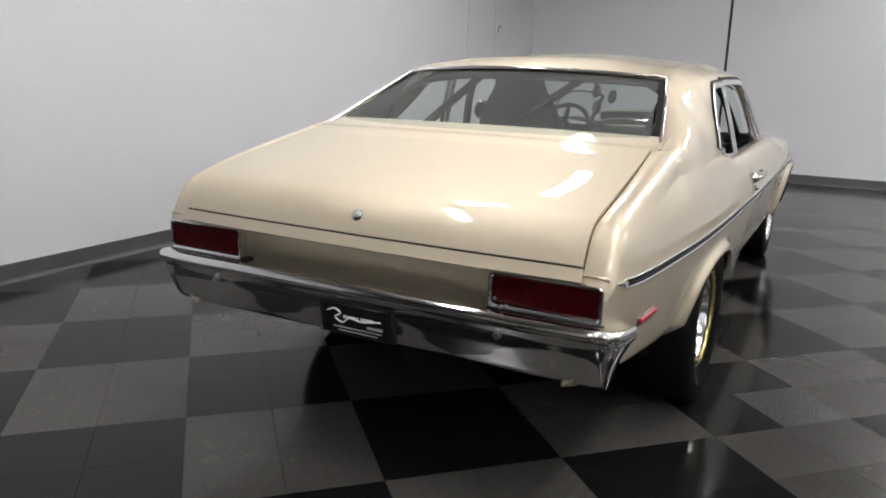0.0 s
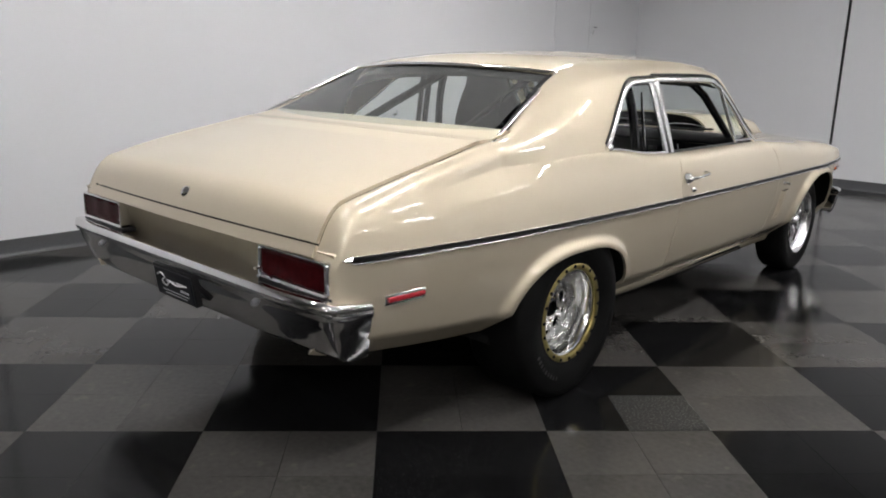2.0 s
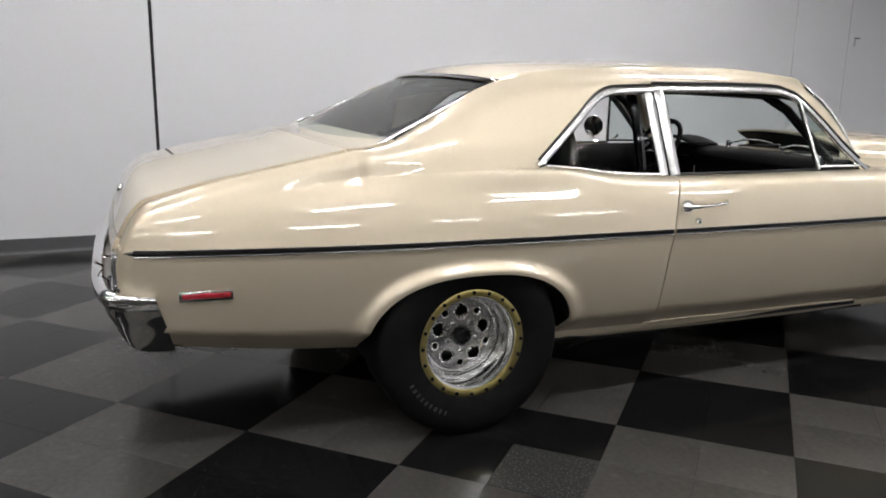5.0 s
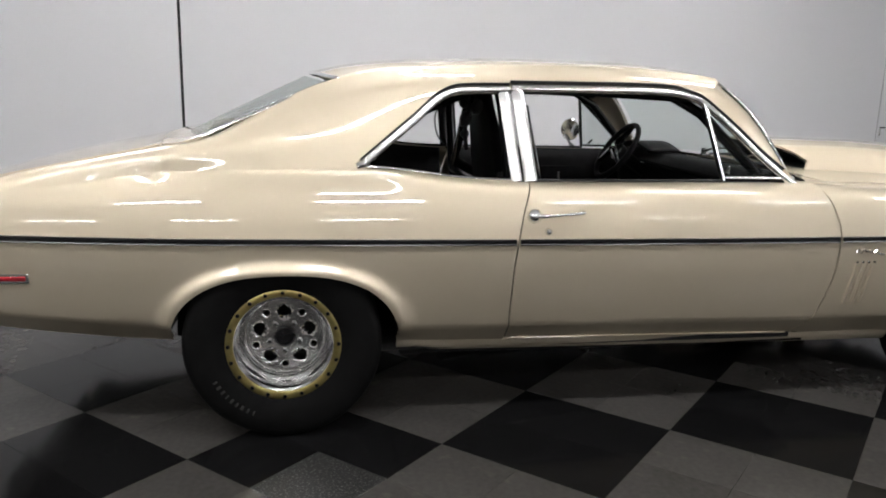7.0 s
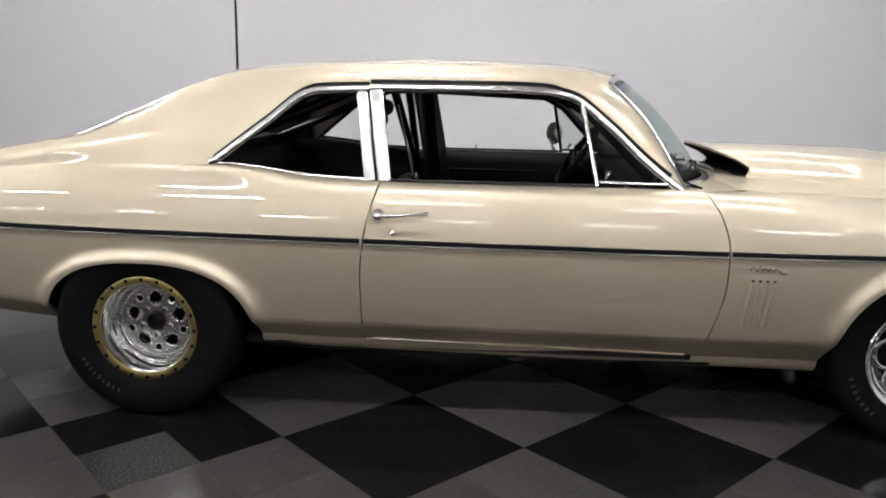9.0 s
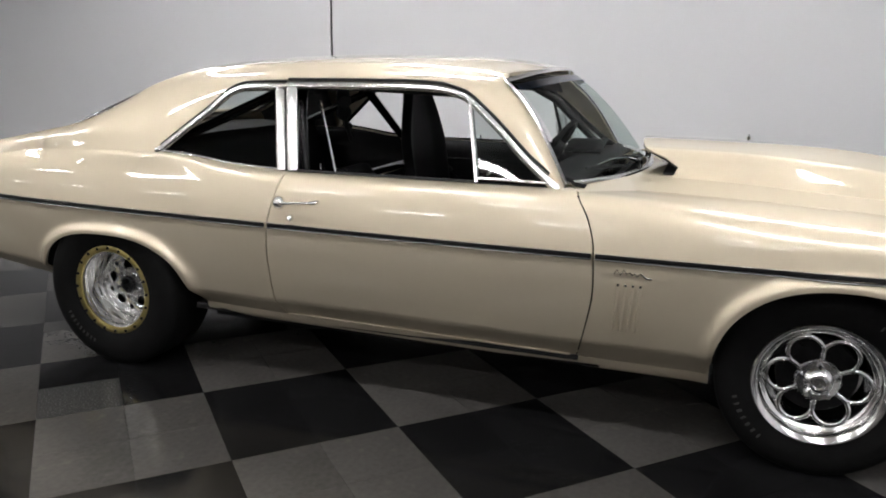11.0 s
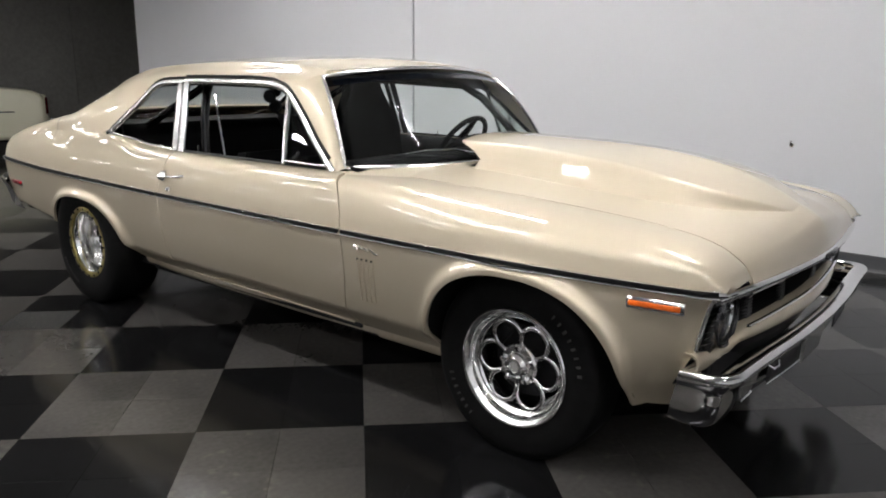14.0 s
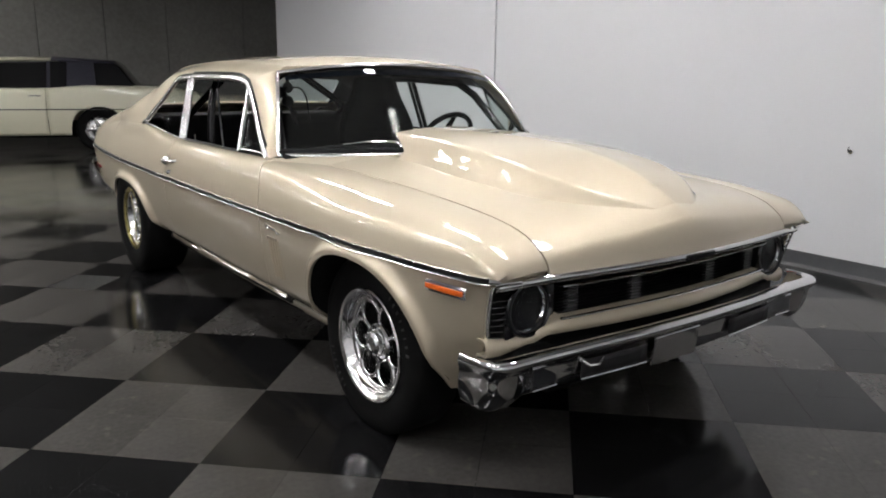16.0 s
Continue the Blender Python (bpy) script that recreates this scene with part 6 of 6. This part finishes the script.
def sedan_side(xs):
    out = []
    for x in xs:
        zb = max(0.26, s_arch(x, 0.0) if abs(x) < 0.4 else 0, s_arch(x, 3.05) if abs(x - 3.05) < 0.4 else 0)
        zt = ST(x)
        row = [(x, SW(x) - 0.05 * max(0, (0.6 - z) / 0.34) ** 2 - 0.02 * max(0, (z - 0.6) / 0.3) ** 2, z) for z in np.linspace(zb, zt - 0.04, 14)]
        y0 = row[-1][1]
        row += [(x, y0 - 0.015, zt - 0.015), (x, y0 - 0.06, zt), (x, y0 - 0.2, zt + 0.008), (x, 0.0, zt + 0.02)]
        out.append(row)
    return np.array(out)


xs = np.unique(np.concatenate([np.linspace(-1.60, -0.4, 16), 0.4 * np.cos(np.linspace(math.pi, 0, 30)), np.linspace(0.4, 2.65, 20), 3.05 + 0.4 * np.cos(np.linspace(math.pi, 0, 30)), np.linspace(3.45, 4.0, 10)]))
gap0, gap1 = 0.71, 2.05
for s in (-1, 1):
    for nm, a, b in (("rear_quarter", -1.60, gap0 - 0.003), ("door", gap0 + 0.003, gap1 - 0.003), ("front_wing", gap1 + 0.003, 4.0)):
        sel = np.unique(np.concatenate([[a], [x for x in xs if a < x < b], [b]]))
        o = link(nm, *sided(grid(sedan_side(sel)), s), IVORY, sedan, thick=0.01, offset=1)
        if nm == "door":
            link("handle", *tube([(0.79, s * 0.955, 0.87), (0.81, s * 0.975, 0.87), (0.93, s * 0.975, 0.87), (0.95, s * 0.955, 0.87)], 0.008, 8), CHROME, o, "chrome door handle")
        pts = [(x, s * (SW(x) - 0.004), 0.66) for x in np.linspace(a + 0.42 if nm == "rear_quarter" else a, b, 20) if not abs(x) < 0.36 and not abs(x - 3.05) < 0.36]
        if nm != "front_wing":
            link("side_moulding", *strip(pts, [(0, s, 0)] * len(pts), [(0, 0, s)] * len(pts), 0.018, 0.010), BLACK, o if nm == "door" else sedan)
# cabin
cab = []
for x, zr, yr in ((-0.62, 0.99, 0.72), (-0.53, 1.10, 0.70), (-0.37, 1.33, 0.66), (-0.27, 1.405, 0.64), (0.64, 1.455, 0.64), (1.5, 1.445, 0.64), (1.92, 1.36, 0.64), (2.2, 1.18, 0.66), (2.5, 0.98, 0.70)):
    cab.append([(x, y * yr, zr + 0.015 * (1 - y * y) - 0.03 * max(0, abs(y) - 0.8) / 0.2) for y in np.linspace(1, -1, 15)])
cab = np.array(cab)
link("landau_roof", *grid(cab[3:5][::-1]), LANDAU, sedan, "black vinyl rear roof half", thick=0.03)
link("front_roof", *grid(cab[4:7][::-1]), IVORY, sedan, thick=0.03)
for nm, sl in (("rear_window", slice(0, 4)), ("windshield", slice(6, 9))):
    g = link(nm, *grid(cab[sl][::-1]), GLOSSBLACK, sedan, "dark glass")
for s in (-1, 1):
    side = lambda pts: [(x, s * (0.90 - 0.27 * (z - 0.95) / 0.43), z) for x, z in pts]
    def slab(name, pts, mat, label=""):
        a = side(pts)
        n = len(a)
        b = [(x, y - s * 0.02, z) for x, y, z in a]
        f = [tuple(range(n)), tuple(range(2 * n - 1, n - 1, -1))] + [(i, n + i, n + (i + 1) % n, (i + 1) % n) for i in range(n)]
        return link(name, a + b, f, mat, sedan, label, smooth=False)
    slab("landau_pillar", [(0.0, 0.985), (0.04, 1.39), (0.42, 1.40), (0.42, 0.985)], LANDAU, "black vinyl rear pillar")
    slab("opera_window", [(0.425, 0.99), (0.425, 1.385), (0.655, 1.385), (0.655, 0.99)], GLOSSBLACK, "dark opera window")
    slab("centre_post", [(0.66, 0.985), (0.66, 1.40), (0.705, 1.40), (0.705, 0.985)], LANDAU)
    slab("rear_side_glass", [(-0.57, 0.985), (-0.30, 1.36), (0.035, 1.385), (-0.005, 0.985)], GLOSSBLACK, "dark wrapped rear glass")
    slab("door_window", [(0.71, 0.99), (0.71, 1.375), (1.85, 1.345), (2.35, 0.985)], GLOSSBLACK, "dark door window")
    slab("windshield_post", [(1.855, 1.355), (1.93, 1.36), (2.46, 0.98), (2.36, 0.98)], IVORY)
    for xw in (0.0, 3.05):
        w = new("wheel")
        w.parent = sedan
        w.matrix_local = Matrix.Translation((xw, s * 0.80, 0.345)) @ pose(0, 0, 0, 0, 0, 0 if s > 0 else 180)
        link("tyre", *lathe(tyre_profile(0.345, 0.21, 0.22), 48), RUBBER, w, sharp=50)
        link("rim", *lathe([(0.21, 0.10), (0.205, 0.108), (0.19, 0.10), (0.17, 0.06), (0.10, 0.055), (0.07, 0.075), (0.05, 0.085), (0.0, 0.088)], 40), ALLOY, w, "bright alloy wheel", sharp=50)
        for i in range(5):
            a = 2 * math.pi * i / 5
            link("spoke", *tube([(0.05 * math.cos(a), 0.085, 0.05 * math.sin(a)), (0.19 * math.cos(a), 0.08, 0.19 * math.sin(a))], [0.03, 0.022], 8), CHROME, w)
link("rear_bumper", *join(box(-1.71, -1.62, -0.93, 0.93, 0.42, 0.58)), CHROME, sedan, bevel=0.03)
link("tail_lamp", *box(-1.625, -1.59, 0.70, 0.90, 0.62, 0.86), REDLENS, sedan, bevel=0.01)
link("tail_lamp", *box(-1.625, -1.59, -0.90, -0.70, 0.62, 0.86), REDLENS, sedan, bevel=0.01)
link("tail_panel", *box(-1.61, -1.58, -0.88, 0.88, 0.55, 0.90), IVORY, sedan, bevel=0.01)
link("front_bumper", *box(4.02, 4.12, -0.93, 0.93, 0.40, 0.58), CHROME, sedan, bevel=0.03)
link("grille", *box(3.98, 4.02, -0.88, 0.88, 0.55, 0.82), BLACK, sedan, bevel=0.01)
link("underbody", *box(-1.2, 3.9, -0.75, 0.75, 0.22, 0.40), UNDER, sedan, bevel=0.02)

# ---- the floor: a sheet with 12-inch tiles on it, set four to a square ----
P = 0.3048
floor = link("floor", *box(-22, 14, -30, 12, -0.12, -0.004), GROUT, smooth=False)
tagged(floor, "checkered floor of dark grey and black vinyl tiles", "floor", kind="structure")


def tile_net():
    g, c = P / 2 - 0.0002, 0.0005
    v = [(-g, -g, -0.004), (g, -g, -0.004), (g, g, -0.004), (-g, g, -0.004), (-g + c, -g + c, 0), (g - c, -g + c, 0), (g - c, g - c, 0), (-g + c, g - c, 0)]
    return v, [(4, 5, 6, 7), (0, 1, 5, 4), (1, 2, 6, 5), (2, 3, 7, 6), (3, 0, 4, 7)]


def tile_place(i, j):
    return pose((i + 0.5) * P, (j + 0.5) * P, 0)


tile_meshes = {}
for key, mat in (("dark", DARKTILE), ("grey", GREYTILE), ("speckle", SPECKLE)):
    me = bpy.data.meshes.new("floor_tile_" + key)
    me.from_pydata(*[tile_net()[0], [], tile_net()[1]])
    me.materials.append(mat)
    tile_meshes[key] = me
rest = {"dark": [], "grey": []}
inside = CAR.inverted()
near = 0
for i in range(-52, 36):
    for j in range(-90, 30):
        q = inside @ Vector(((i + 0.5) * P, (j + 0.5) * P, 0))
        if not ((DEEP_X if q.y < DEEP_Y else BACK_X - 0.2) < q.x < FRONT_X + 0.2 and SIDE_Y < q.y < (WALL_Y + 0.2 if q.x > END_X else 6.1)):
            continue
        kind = "dark" if (i // 2 + j // 2) % 2 == 0 else "grey"
        # one stretch along the side of the coupe that the camera passes
        if -1.6 < q.x < 4.6 and -3.0 < q.y < -0.62:
            ob = new("tile", tile_meshes["speckle" if (i, j) == (5, 0) else kind])
            ob.matrix_basis = tile_place(i, j)
            ob.parent = floor
            near += 1
        else:
            rest[kind].append(moved(tile_net(), tile_place(i, j)))
for key, mat in (("dark", DARKTILE), ("grey", GREYTILE)):
    ob = link("tile_field", *join(*rest[key]), mat, floor, smooth=False)
    ob["kind"] = "stuff"
